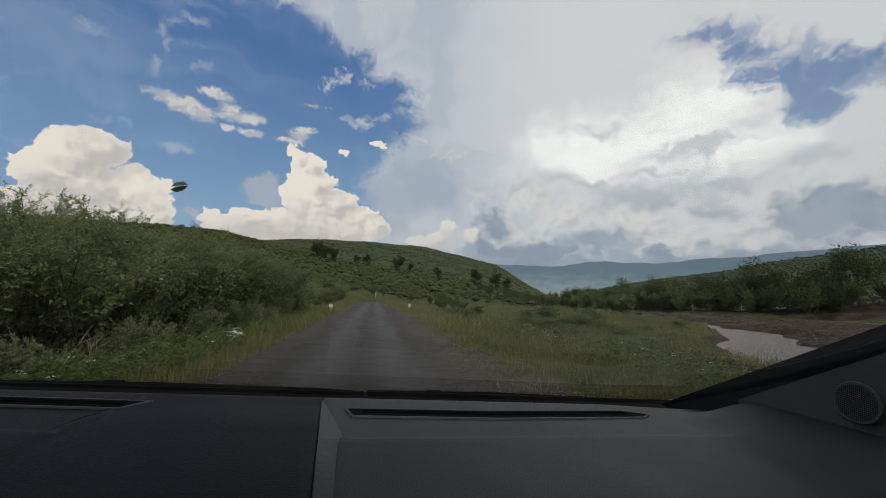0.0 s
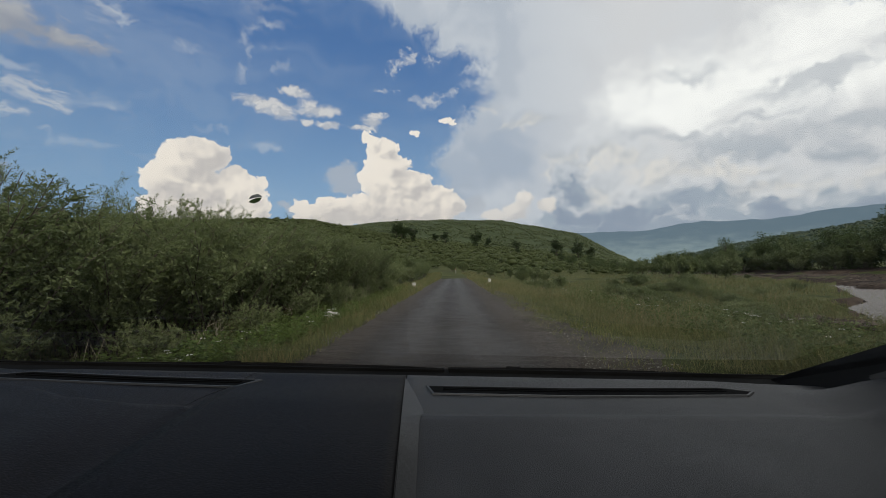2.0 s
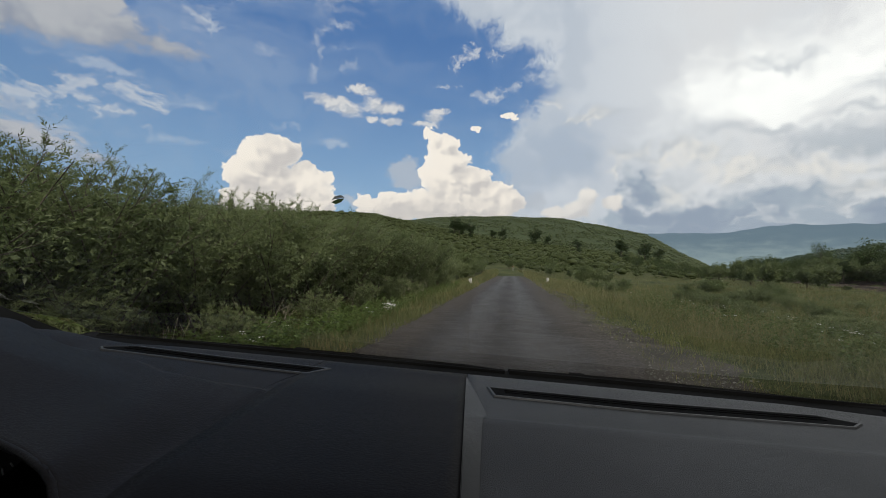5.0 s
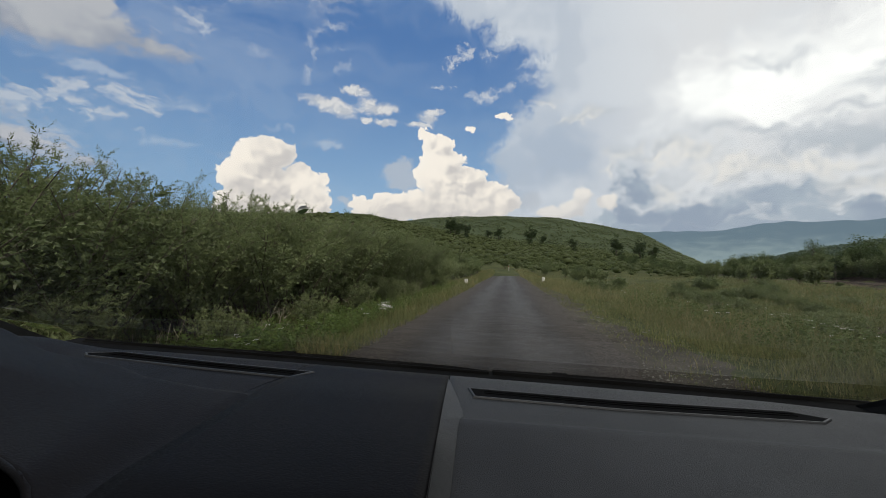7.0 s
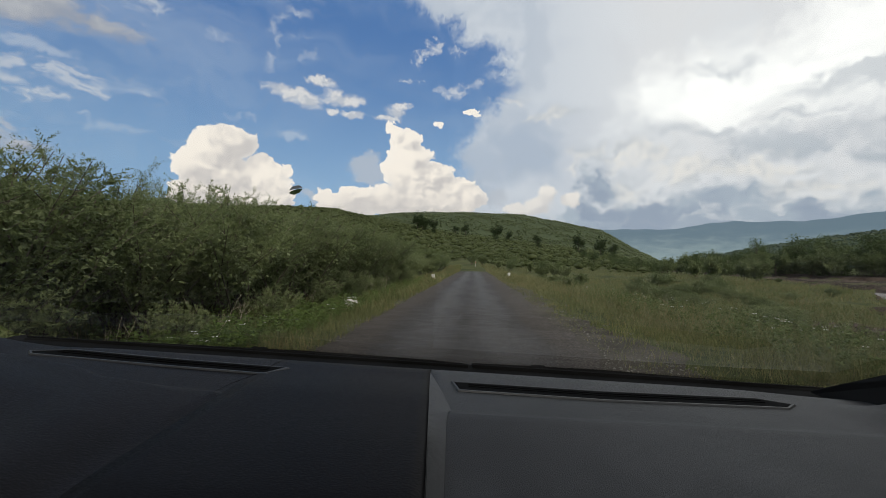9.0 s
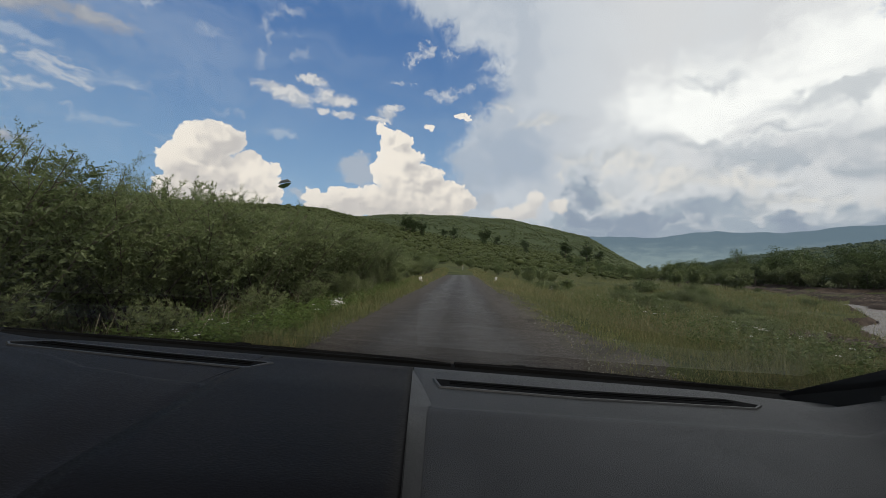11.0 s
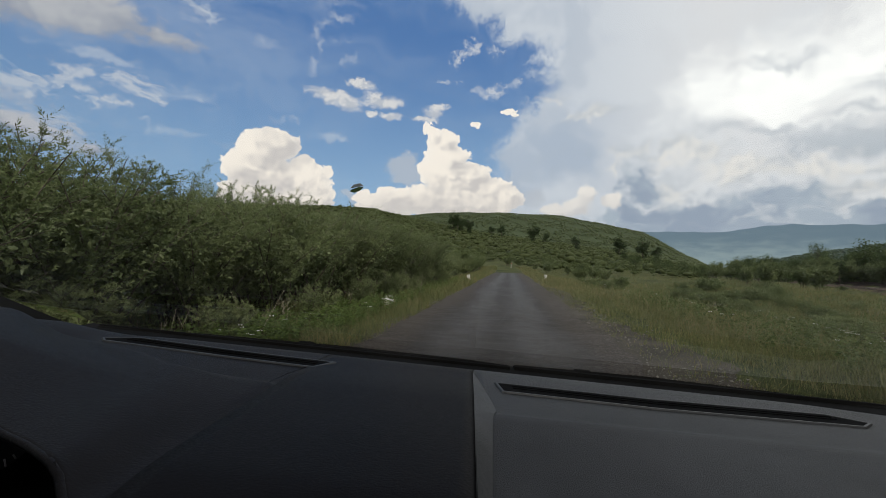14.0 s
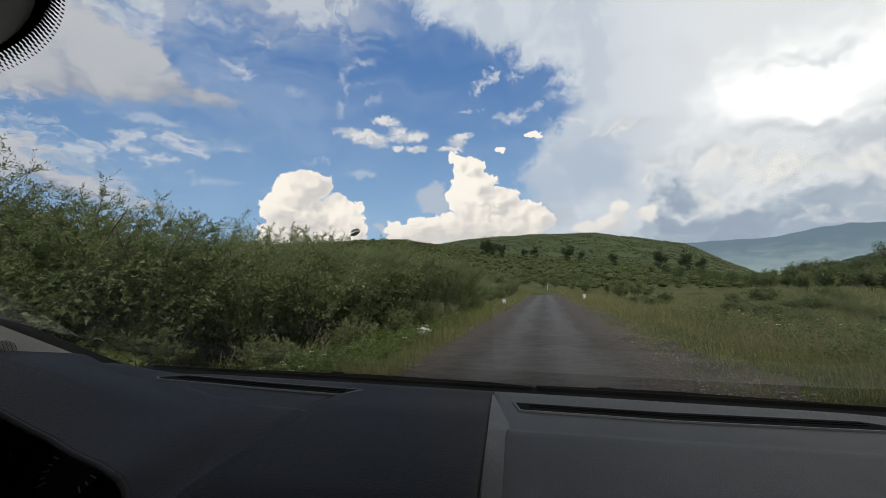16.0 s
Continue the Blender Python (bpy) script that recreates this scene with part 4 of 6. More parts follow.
def tree_meshes(seed, tall, wide, leaves, size, mat, bare=0.16):
    """Trunk with limbs, and a crown of leaf tufts gathered in uneven clumps."""
    global rng
    rng = np.random.default_rng(seed)
    t = np.linspace(0, 1, 8)
    trunk = np.stack([0.03 * tall * np.sin(2 * t + seed), 0.03 * tall * np.cos(3 * t + seed), tall * 0.78 * t], -1)
    paths, radii, clumps = [trunk], [0.028 * tall * (1 - 0.8 * t)], []
    for k in range(16):
        f = rng.uniform(bare + 0.03, 0.95)
        o = np.array([np.interp(f, t, trunk[:, c]) for c in range(3)])
        a = k * 2.4 + rng.uniform(-0.4, 0.4)
        ln = wide * rng.uniform(0.5, 1.0) * (1.1 - 0.6 * abs(f - 0.38))
        s = np.linspace(0, 1, 5)[:, None]
        p = o + np.array([np.cos(a), np.sin(a), 0.15 + 0.5 * f]) * ln * s
        paths.append(p), radii.append(np.linspace(0.010, 0.003, 5) * tall)
        clumps += [(p[-1], 0.30 * wide), (p[2] + rng.normal(0, 0.1 * wide, 3), 0.30 * wide), (p[3] + rng.normal(0, 0.15 * wide, 3), 0.26 * wide)]
    clumps.append((trunk[-1] + [0, 0, 0.1 * tall], 0.32 * wide))
    tv, tf = tubes(paths, radii, 5)
    c = np.array([p for p, _ in clumps])
    rr = np.array([r for _, r in clumps])
    pick = rng.integers(0, len(c), leaves)
    d = rng.normal(size=(leaves, 3))
    d /= np.linalg.norm(d, axis=1, keepdims=True)
    at = c[pick] + d * (rr[pick] * rng.uniform(0.35, 1.05, leaves) ** 0.6)[:, None]
    at[:, 2] = np.maximum(at[:, 2], 0.1)
    lv, lf = leaf_quads(at, d + rng.normal(0, 0.8, (leaves, 3)), rng.uniform(0.7, 1.3, leaves) * size, rng.uniform(0.6, 1.1, leaves) * size * 0.6, 0.2)
    return mesh_of("trunk", tv, tf, M_BARK), mesh_of("crown", lv, lf, mat)


def tree(meshes, m, label, group):
    ob = new("tree")
    mesh_part("trunk", meshes[0], ob)
    mesh_part("crown", meshes[1], ob)
    ob.matrix_world = m
    return tagged(ob, label, "tree", group)


TREES = [tree_meshes(41, 7.0, 3.0, 2700, 0.29, M_TREE, 0.03), tree_meshes(42, 6.0, 3.2, 2700, 0.29, M_TREE, 0.02), tree_meshes(43, 8.5, 2.8, 2700, 0.29, M_TREE, 0.04), tree_meshes(44, 5.0, 3.0, 2600, 0.29, M_TREE, 0.0)]
UPRIGHT = [tree_meshes(45, 13.0, 3.3, 2200, 0.60, M_SLOPE, 0.10), tree_meshes(46, 12.0, 3.7, 2200, 0.60, M_SLOPE, 0.10)]
# the wood on the far bank of the river
for k in range(46):
    y = 30 + 3.6 * k + hedge.uniform(-1, 1)
    shrub("bank_bush", FAINT[hedge.randrange(3)], stand(float(far_bank(y)) + (12 if y < 75 else 4) + hedge.uniform(0, 3), y, hedge.uniform(1.4, 2.6), hedge.uniform(0, 6.3)), "dark leafy bush on the far river bank", "bush", "far bank bushes")
for k in range(66):
    y = 34 + 190 * (k / 66) ** 1.15 + hedge.uniform(-1, 1)
    x = float(far_bank(y)) + (14 if y < 75 else 7) + hedge.uniform(0, 10)
    s = hedge.uniform(0.72, 1.0) * (1.25 if k % 9 == 0 else 0.95) * (2.5 - 1.2 * min(max((y - 40) / 110, 0.0), 1.0))
    tree(TREES[hedge.choice((0, 1, 3, 3, 2))], stand(x, y, s, hedge.uniform(0, 6.3)), "leafy riverside tree on the far bank", "riverside wood")
for k in range(26):
    az = radians(hedge.uniform(14, 36))
    r = hedge.uniform(120, 230)
    tree(TREES[hedge.choice((0, 1, 3))], stand(r * math.sin(az), r * math.cos(az), hedge.uniform(0.55, 0.95), hedge.uniform(0, 6.3)), "leafy tree in the valley meadow", "valley trees")
# single dark trees on the slope ahead
for az, r, s in ((-8.0, 400, 1.5), (-7.4, 405, 1.3), (-6.8, 412, 1.1), (-5.9, 400, 1.3), (-1.2, 420, 1.25), (-2.6, 430, 0.9), (3.3, 400, 1.5), (4.9, 420, 0.95), (8.8, 380, 1.0), (14.2, 340, 1.35), (17.0, 330, 1.3), (18.5, 335, 1.0), (28, 210, 0.62), (35.2, 150, 0.5)):
    a = radians(az)
    tree(UPRIGHT[0 if s > 1.2 else 1], stand(r * math.sin(a), r * math.cos(a), 1.10 * s, az), "dark single tree on the valley slope", "slope trees")


def crowns(name, count, az0, az1, r0, r1, size0, size1, quads, mat, label, seed, bias=1.0, fine=False, gather=-0.8):
    """A far wood: many uneven leafy crowns in one mesh, on the slope."""
    global rng
    rng = np.random.default_rng(seed)
    az = np.radians(rng.uniform(az0, az1, count))
    r = r0 + (r1 - r0) * rng.uniform(0, 1, count) ** bias
    x, y = r * np.sin(az), r * np.cos(az)
    s = rng.uniform(size0 * 0.7, size1, count) * (0.8 + 0.6 * rng.uniform(0, 1, count) ** 4)
    z = height(x, y)
    keep = ((np.abs(x - road_mid(np.minimum(y, 130))) > 9) | (y > 118)) & (x < np.where(y < 400, bank_edge(y) - 2, 1e9))
    keep &= (x < 2.0) | (np.hypot(x, y) > 105)
    keep &= waves(x, y, 0.045 if gather < 0 else 0.016, seed) > gather
    x, y, z, s = x[keep], y[keep], z[keep], s[keep]
    n = len(x)
    lump = bmesh.new()
    bmesh.ops.create_icosphere(lump, subdivisions=2 if fine else 1, radius=1.0)
    base = np.array([p.co[:] for p in lump.verts])
    tri = np.array([[p.index for p in f.verts] for f in lump.faces])
    lump.free()
    v = base[None] * rng.uniform(0.66, 1.22, (n, len(base), 1)) * (s * (0.36 if fine else 0.58))[:, None, None] * np.stack([rng.uniform(0.8, 1.2, n), rng.uniform(0.8, 1.2, n), rng.uniform(0.40, 0.58, n)], -1)[:, None]
    v = v + np.stack([x, y, z + 0.36 * s], -1)[:, None]
    lumps = (v.reshape(-1, 3), (tri[None] + len(base) * np.arange(n)[:, None, None]).reshape(-1, 3))
    d = rng.normal(size=(n, quads, 3))
    d /= np.linalg.norm(d, axis=2, keepdims=True)
    d[..., 2] = np.abs(d[..., 2]) * 1.0 - 0.2
    c = np.stack([x, y, z + 0.36 * s], -1)[:, None] + d * s[:, None, None] * np.array([0.5, 0.5, 0.46])
    lv, lf = leaf_quads(c.reshape(-1, 3), (d * 0.6 + rng.normal(0, 0.7, d.shape)).reshape(-1, 3), np.repeat(s, quads) * rng.uniform(0.14, 0.30, n * quads) * (0.55 if fine else 1.0), np.repeat(s, quads) * rng.uniform(0.08, 0.16, n * quads) * (0.6 if fine else 1.0), 0.15)
    if not quads:
        lv, lf = np.zeros((0, 3)), np.zeros((0, 4), int)
    halves = np.concatenate([lf[:, [0, 1, 2]], lf[:, [0, 2, 3]]])
    ob = new(name, mesh_of(name, *joined([lumps, (lv, halves)]), mat, True))
    tagged(ob, label, "trees", kind="stuff")


crowns("valley_scrub", 1500, -62, 24, 58, 200, 1.6, 3.2, 80, M_HILL, "green scrub covering the foot of the slope", 51, 0.8, True)
crowns("hillside_wood", 10500, -66, 22, 150, 640, 2.3, 4.4, 9, M_HILL, "dense green wood covering the near hillside", 52, 0.75)
crowns("ridge_wood", 17000, -24, 27, 560, 1400, 2.6, 5.2, 1, M_WOOD_FAR, "green wood on the far ridge, paled by painted haze", 53, 1.0, False, -0.35)
crowns("right_ridge_wood", 7000, 24, 64, 700, 1550, 4.0, 7.0, 4, M_WOOD_HAZE, "wood on the ridge across the river, haze painted into its green", 54)


def blades(name, areas, mat, label, seed, width=0.007, heads=0.0):
    """Grass: curved tapering blades, scattered over areas of (x0, x1, y0, y1, count, low, high)."""
    global rng
    rng = np.random.default_rng(seed)
    vs = []
    for x0, x1, y0, y1, count, low, high in areas:
        y = rng.uniform(y0, y1, count)
        x = rng.uniform(x0, x1, count) + road_mid(y) + 0.18
        tuft = waves(x, y, 1.6, seed) + 0.6 * waves(x, y, 5.1, seed + 3)
        keep = rng.uniform(-1.1, 1.0, count) < tuft + 0.35
        x, y, tuft = x[keep], y[keep], tuft[keep]
        inside = (x < bank_edge(y) + 0.8)
        x, y, tuft = x[inside], y[inside], tuft[inside]
        n = len(x)
        h = rng.uniform(low, high, n) * (0.85 + 0.3 * tuft)
        z = height(x, y) - 0.01
        a = rng.uniform(0, 2 * np.pi, n)
        bend = rng.uniform(0.10, 0.8, n) * h
        w = width * np.clip(np.hypot(x, y) / 10.0, 1.0, 4.5) * rng.uniform(0.7, 1.4, n)
        sx, sy = np.cos(a + 1.57) * w, np.sin(a + 1.57) * w
        p0 = np.stack([x, y, z], -1)
        p1 = p0 + np.stack([np.cos(a) * bend * 0.3, np.sin(a) * bend * 0.3, h * 0.55], -1)
        p2 = p0 + np.stack([np.cos(a) * bend, np.sin(a) * bend, h], -1)
        side = np.stack([sx, sy, 0 * sx], -1)
        vs.append(np.stack([p0 - side, p0 + side, p1 + side * 0.8, p1 - side * 0.8, p1 - side * 0.8, p1 + side * 0.8, p2 + side * 0.12, p2 - side * 0.12], 1).reshape(-1, 3))
        if heads:
            m = rng.uniform(0, 1, n) < heads
            c = p2[m]
            k = rng.uniform(0.05, 0.12, len(c))[:, None]
            d = np.stack([np.cos(a[m]) * 0.4, np.sin(a[m]) * 0.4, 0 * a[m] + 1], -1)
            sd = side[m] * 1.5
            vs.append(np.stack([c - sd * 0.3, c + d * k * 0.5 + sd, c + d * k, c + d * k * 0.5 - sd, c, c + d * k * 0.3 + sd[:, [1, 0, 2]], c + d * k * 0.9, c + d * k * 0.3 - sd[:, [1, 0, 2]]], 1).reshape(-1, 3))
    v = np.concatenate(vs)
    ob = new(name, mesh_of(name, v, np.arange(len(v)).reshape(-1, 4), mat))
    tagged(ob, label, "grass", kind="stuff")


blades("verge_grass", [(-6, -2.2, -8, 2.2, 3500, 0.1, 0.4), (2.3, 9, -8, 2.2, 5000, 0.1, 0.4), (-4.6, -2.15, 2.2, 12, 14000, 0.06, 0.36), (-5.6, -2.2, 12, 30, 11000, 0.12, 0.50), (-5.6, -2.3, 30, 95, 9000, 0.15, 0.6), (-9, -4.4, 1.0, 16, 9000, 0.25, 0.8),
                       (2.7, 4.6, 2.2, 14, 5000, 0.05, 0.22), (2.1, 3.1, 2.2, 16, 3600, 0.03, 0.13), (2.2, 4.6, 14, 40, 3500, 0.08, 0.28), (2.3, 6, 40, 95, 3000, 0.15, 0.45)], M_GRASS, "uneven green grass along the road verge", 61, 0.005)
blades("meadow_grass", [(3.5, 4.8, 2.2, 14, 7000, 0.05, 0.24), (3.0, 4.6, 14, 40, 5000, 0.08, 0.30), (2.4, 6, 40, 95, 3000, 0.15, 0.4), (4.2, 11, 2.0, 14, 23000, 0.10, 0.48), (4.4, 20, 12, 30, 30000, 0.10, 0.46), (4.6, 40, 28, 62, 24000, 0.15, 0.5), (5, 60, 60, 120, 14000, 0.2, 0.5), (10, 18, 2, 18, 9000, 0.2, 0.6), (4.6, 15, 4.5, 24, 2600, 0.5, 0.92)],
       M_HAY, "tall yellow-green seeding meadow grass", 62, 0.0036, 0.30)


def weeds(name, areas, mat, label, seed, leaf, tall):
    """Broad-leaved weeds: short stalks carrying pairs of leaves."""
    global rng
    rng = np.random.default_rng(seed)
    at, al = [], []
    for x0, x1, y0, y1, count in areas:
        for _ in range(count):
            y = rng.uniform(y0, y1)
            x = rng.uniform(x0, x1) + float(road_mid(y))
            z = float(height(x, y))
            h = tall * rng.uniform(0.4, 1.2)
            k = 16
            f = rng.uniform(0.15, 1, k)
            a = rng.uniform(0, 6.3, k)
            lean = rng.normal(0, 0.15, 2)
            at.append(np.stack([x + lean[0] * f * h + 0 * a, y + lean[1] * f * h, z + f * h], -1))
            al.append(np.stack([np.cos(a), np.sin(a), rng.uniform(-0.2, 0.7, k)], -1))
    at, al = np.concatenate(at), np.concatenate(al)
    n = len(at)
    lv, lf = leaf_quads(at, al, rng.uniform(0.6, 1.3, n) * leaf, rng.uniform(0.4, 0.8, n) * leaf, 0.25)
    tagged(new(name, mesh_of(name, lv, lf, mat)), label, "weeds", kind="stuff")


weeds("nettles", [(-5.0, -2.75, 2.5, 12, 1000), (-5.4, -2.8, 12, 30, 700), (-7, -4.6, 2, 20, 700)], M_WEED, "low broad-leaved green weeds in the ditch", 71, 0.065, 0.5)
weeds("meadow_herbs", [(4.8, 11, 3, 18, 900), (6, 18, 16, 34, 800), (6, 34, 30, 60, 600)], M_HERB, "dark herbs between the meadow grass", 72, 0.075, 0.55)
weeds("silvery_herbs", [(5.5, 13, 4, 16, 450), (6, 17, 14, 34, 500), (8, 26, 30, 60, 260)], M_LEAF_C, "grey-green silvery herbs between the meadow grass", 73, 0.07, 0.6)


def flowers(name, places, label, seed):
    """White umbels on thin stalks: each a flat tuft of small petals."""
    global rng
    rng = np.random.default_rng(seed)
    items = []
    for x, y, h in places:
        z = float(height(x, y))
        for _ in range(3):
            ox, oy, oh = rng.normal(0, 0.12), rng.normal(0, 0.12), h * rng.uniform(0.7, 1.1)
            c = np.array([x + ox, y + oy, z + oh])
            n = 12
            a = rng.uniform(0, 6.3, n)
            at = c + np.stack([np.cos(a) * 0.02, np.sin(a) * 0.02, 0 * a], -1)
            items.append(leaf_quads(at, np.stack([np.cos(a), np.sin(a), 0 * a + 0.15], -1), 0.022, 0.016))
    v, f = joined(items)
    tagged(new(name, mesh_of(name, v, f, M_FLOWER)), label, "flowers", kind="stuff")


flowers("white_flowers", [(hedge.uniform(-4.8, -2.6), hedge.uniform(3, 14), 0.45) for _ in range(9)] + [(hedge.uniform(4.5, 13), hedge.uniform(5, 24), 0.55) for _ in range(40)], "small white wild flowers in the grass", 81)


def pebbles(name, count, place, size0, size1, mat, label, seed, lift=0.02):
    """Loose stones: squashed uneven octahedra."""
    global rng
    rng = np.random.default_rng(seed)
    x, y = place(count)
    z = height(x, y)
    n = len(x)
    base = np.array([[1, 0, 0], [0, 1, 0], [-1, 0, 0], [0, -1, 0], [0, 0, 0.7], [0, 0, -0.5]])
    f = np.array([[0, 1, 4], [1, 2, 4], [2, 3, 4], [3, 0, 4], [1, 0, 5], [2, 1, 5], [3, 2, 5], [0, 3, 5]])
    s = size0 + (size1 - size0) * rng.uniform(0, 1, n) ** 3
    a = rng.uniform(0, 6.3, n)
    v = base[None] * rng.uniform(0.6, 1.3, (n, 6, 3)) * s[:, None, None]
    c, k = np.cos(a)[:, None], np.sin(a)[:, None]
    v = np.stack([v[..., 0] * c - v[..., 1] * k, v[..., 0] * k + v[..., 1] * c, v[..., 2]], -1) + np.stack([x, y, z + lift], -1)[:, None]
    tagged(new(name, mesh_of(name, v.reshape(-1, 3), (f[None] + 6 * np.arange(n)[:, None, None]).reshape(-1, 3), mat)), label, "stones", kind="stuff")


def on_shoulder(n):
    y = 2.2 + 60 * rng.uniform(0, 1, n) ** 1.8
    right = rng.uniform(0, 1, n) < 0.62
    off = np.where(right, edge_right(y) + rng.normal(0.45, 0.42, n), edge_left(y) + rng.normal(-0.12, 0.14, n))
    return off, y


def on_bar(n):
    y = 4 + 110 * rng.uniform(0, 1, n) ** 1.8
    x = bank_edge(y) + rng.uniform(1.5, 60, n)
    keep = height(x, y) > WATER_Z - 0.05
    return x[keep], y[keep]


strip("shoulder_right", M_GRIT, lambda y: edge_right(y) - 0.03, lambda y: edge_right(y) + 0.95 + 0.3 * np.sin(y * 0.37) + 0.10 * np.sin(y * 2.1) + 0.07 * np.sin(y * 5.3), -5, 70, 0.3, -0.005, 4, "gritty gravel shoulder at the road's edge", "gravel", 0.006)
strip("shoulder_left", M_GRIT, lambda y: edge_left(y) - 0.18 - 0.1 * np.sin(y * 0.5) - 0.06 * np.sin(y * 4.7), lambda y: edge_left(y) + 0.03, -5, 70, 0.3, -0.005, 4, "gritty gravel shoulder at the road's edge", "gravel", 0.006)


def on_road(n):
    y = 2.4 + 16 * rng.uniform(0, 1, n) ** 1.6
    side = np.where(rng.uniform(0, 1, n) < 0.5, -1.0, 1.0)
    return road_mid(y) + side * 2.1 * rng.uniform(0, 1, n) ** 0.45, y


pebbles("road_chippings", 17000, on_road, 0.005, 0.019, M_CHIPS, "loose stone chippings lying on the asphalt", 90, 0.036)
pebbles("shoulder_stones", 17000, on_shoulder, 0.008, 0.030, M_SHOULDER, "loose grey grit beside the asphalt", 91)
pebbles("bar_stones", 24000, on_bar, 0.03, 0.17, M_STONE, "brown-grey river pebbles on the gravel bar", 92, 0.08)


def stalks(name, places, label, seed):
    """Dead pale stalks that stand in the grass, some with bare side twigs."""
    rg = np.random.default_rng(seed)
    paths, radii = [], []
    for x, y, h in places:
        z = float(height(x, y))
        for _ in range(5):
            o = np.array([x, y, z]) + np.append(rg.normal(0, 0.14, 2), 0)
            top = o + np.array([rg.normal(0, 0.22), rg.normal(0, 0.22), 1.0]) * h * rg.uniform(0.6, 1.1)
            p = np.linspace(o, top, 4)
            paths.append(p), radii.append(np.linspace(0.006, 0.0025, 4))
            for _ in range(3):
                q = p[rg.integers(1, 3)]
                paths.append(np.linspace(q, q + np.array([rg.normal(0, 0.12), rg.normal(0, 0.12), 0.16]), 3)), radii.append(np.linspace(0.004, 0.0015, 3))
    tv, tf = tubes(paths, radii, 4)
    tagged(new(name, mesh_of(name, tv, tf, M_STALK)), label, "dry stalks", kind="stuff")


stalks("dry_stalks", [(-5.2, 5.2, 0.8), (-5.0, 7.2, 0.9), (-4.7, 8.0, 0.7), (-4.9, 11.5, 0.9), (-4.4, 17.5, 1.2), (-4.3, 20, 1.3), (-5.4, 3.6, 0.7), (8.5, 12, 0.8), (7.2, 16, 0.7)], "pale dead stalks standing in the grass", 95)

# riverbed and gravel bars
yy, ss = np.meshgrid(np.arange(-20, 300, 0.9), np.linspace(0, 1, 100), indexing="ij")
xx = (bank_edge(yy) + 0.8) * (1 - ss) + (far_bank(yy) + 10) * ss
v = np.stack([xx, yy, height(xx, yy) + 0.05], -1).reshape(-1, 3)
n, m = xx.shape
i, j = np.meshgrid(np.arange(n - 1), np.arange(m - 1), indexing="ij")
q = np.stack([i * m + j, i * m + j + 1, (i + 1) * m + j + 1, (i + 1) * m + j], -1).reshape(-1, 4)
tagged(new("gravel_bar", mesh_of("gravel_bar", v, q, M_GRAVEL, True)), "brown gravel bar lying in the river bed", "gravel", kind="structure")

# ---- roadside marks ----


def grid(a, b, n):
    return [a + (b - a) * k / n for k in range(n + 1)]


def marker_stone(x, y, turn, lean, label):
    ob = new("marker_stone")
    bm = box((0.26, 0.14, 0.62), (0, 0, 0.27), 0.035)
    part("stone", bm, M_WHITE, ob)
    part("base", box((0.36, 0.24, 0.10), (0, 0, 0.03), 0.02), M_WHITE, ob, "weathered concrete base")
    ob.matrix_world = stand(x, y, 1.0, turn, 0.04) @ pose(0, 0, 0, 0, lean, 0)
    return tagged(ob, label, "marker stone", "roadside marker stones")


marker_stone(3.6, 42, 0.2, 3, "white limewashed marker stone in the verge grass")
marker_stone(-3.35, 34, -0.3, -9, "leaning white marker stone in the verge grass")
post = new("marker_post")
part("pole", box((0.10, 0.10, 1.25), (0, 0, 0.6), 0.012), M_WHITE, post)
part("red_band", box((0.106, 0.106, 0.22), (0, 0, 1.0), 0.012), M_RED, post, "red painted band")
post.matrix_world = stand(0.35, 92.0, 1.0, 0.1)
tagged(post, "white post with a red band at the bend", "marker post")



def gabion(x, y, length, turn, label):
    """A wire cage filled with broken stone."""
    ob = new("gabion_wall")
    rg = np.random.default_rng(int(y * 10))
    base = np.array([[1, 0, 0], [0, 1, 0], [-1, 0, 0], [0, -1, 0], [0, 0, 1], [0, 0, -1]], float)
    f = np.array([[0, 1, 4], [1, 2, 4], [2, 3, 4], [3, 0, 4], [1, 0, 5], [2, 1, 5], [3, 2, 5], [0, 3, 5]])
    items = []
    for i in range(int(length / 0.16)):
        for j in range(6):
            for k in range(6):
                if 0 < j < 5 and 0 < k < 5:
                    continue
                c = np.array([0.08 + i * 0.16, 0.10 + j * 0.16, 0.10 + k * 0.155]) + rg.normal(0, 0.02, 3)
                items.append((base * rg.uniform(0.07, 0.13, (6, 3)) + c, f))
    v, q = joined(items)
    mesh_part("stone_fill", mesh_of("stone_fill", v, q, M_STONE), ob, "broken grey stones")
    wires = []
    for a in grid(0, length, int(length / 0.25)):
        wires += [[(a, -0.02, 0), (a, -0.02, 1.0)], [(a, -0.02, 1.0), (a, 1.0, 1.0)]]
    for z in grid(0, 1.0, 4):
        wires.append([(0, -0.02, z), (length, -0.02, z)])
    tv, tf = tubes([np.array(w, float) for w in wires], [np.full(2, 0.006)] * len(wires), 4)
    mesh_part("wire_cage", mesh_of("wire_cage", tv, tf, M_WIRE), ob, "rusty wire mesh")
    ob.matrix_world = Matrix.Translation((x, y, float(height(x, y)) - 0.55)) @ Matrix.Rotation(turn, 4, "Z")
    return tagged(ob, label, "gabion wall", "gabion walls")


gabion(11.0, 14.5, 2.4, radians(-76), "wire gabion filled with broken grey stone by the river")
gabion(11.0, 10.9, 2.0, radians(-72), "wire gabion filled with broken grey stone by the river")

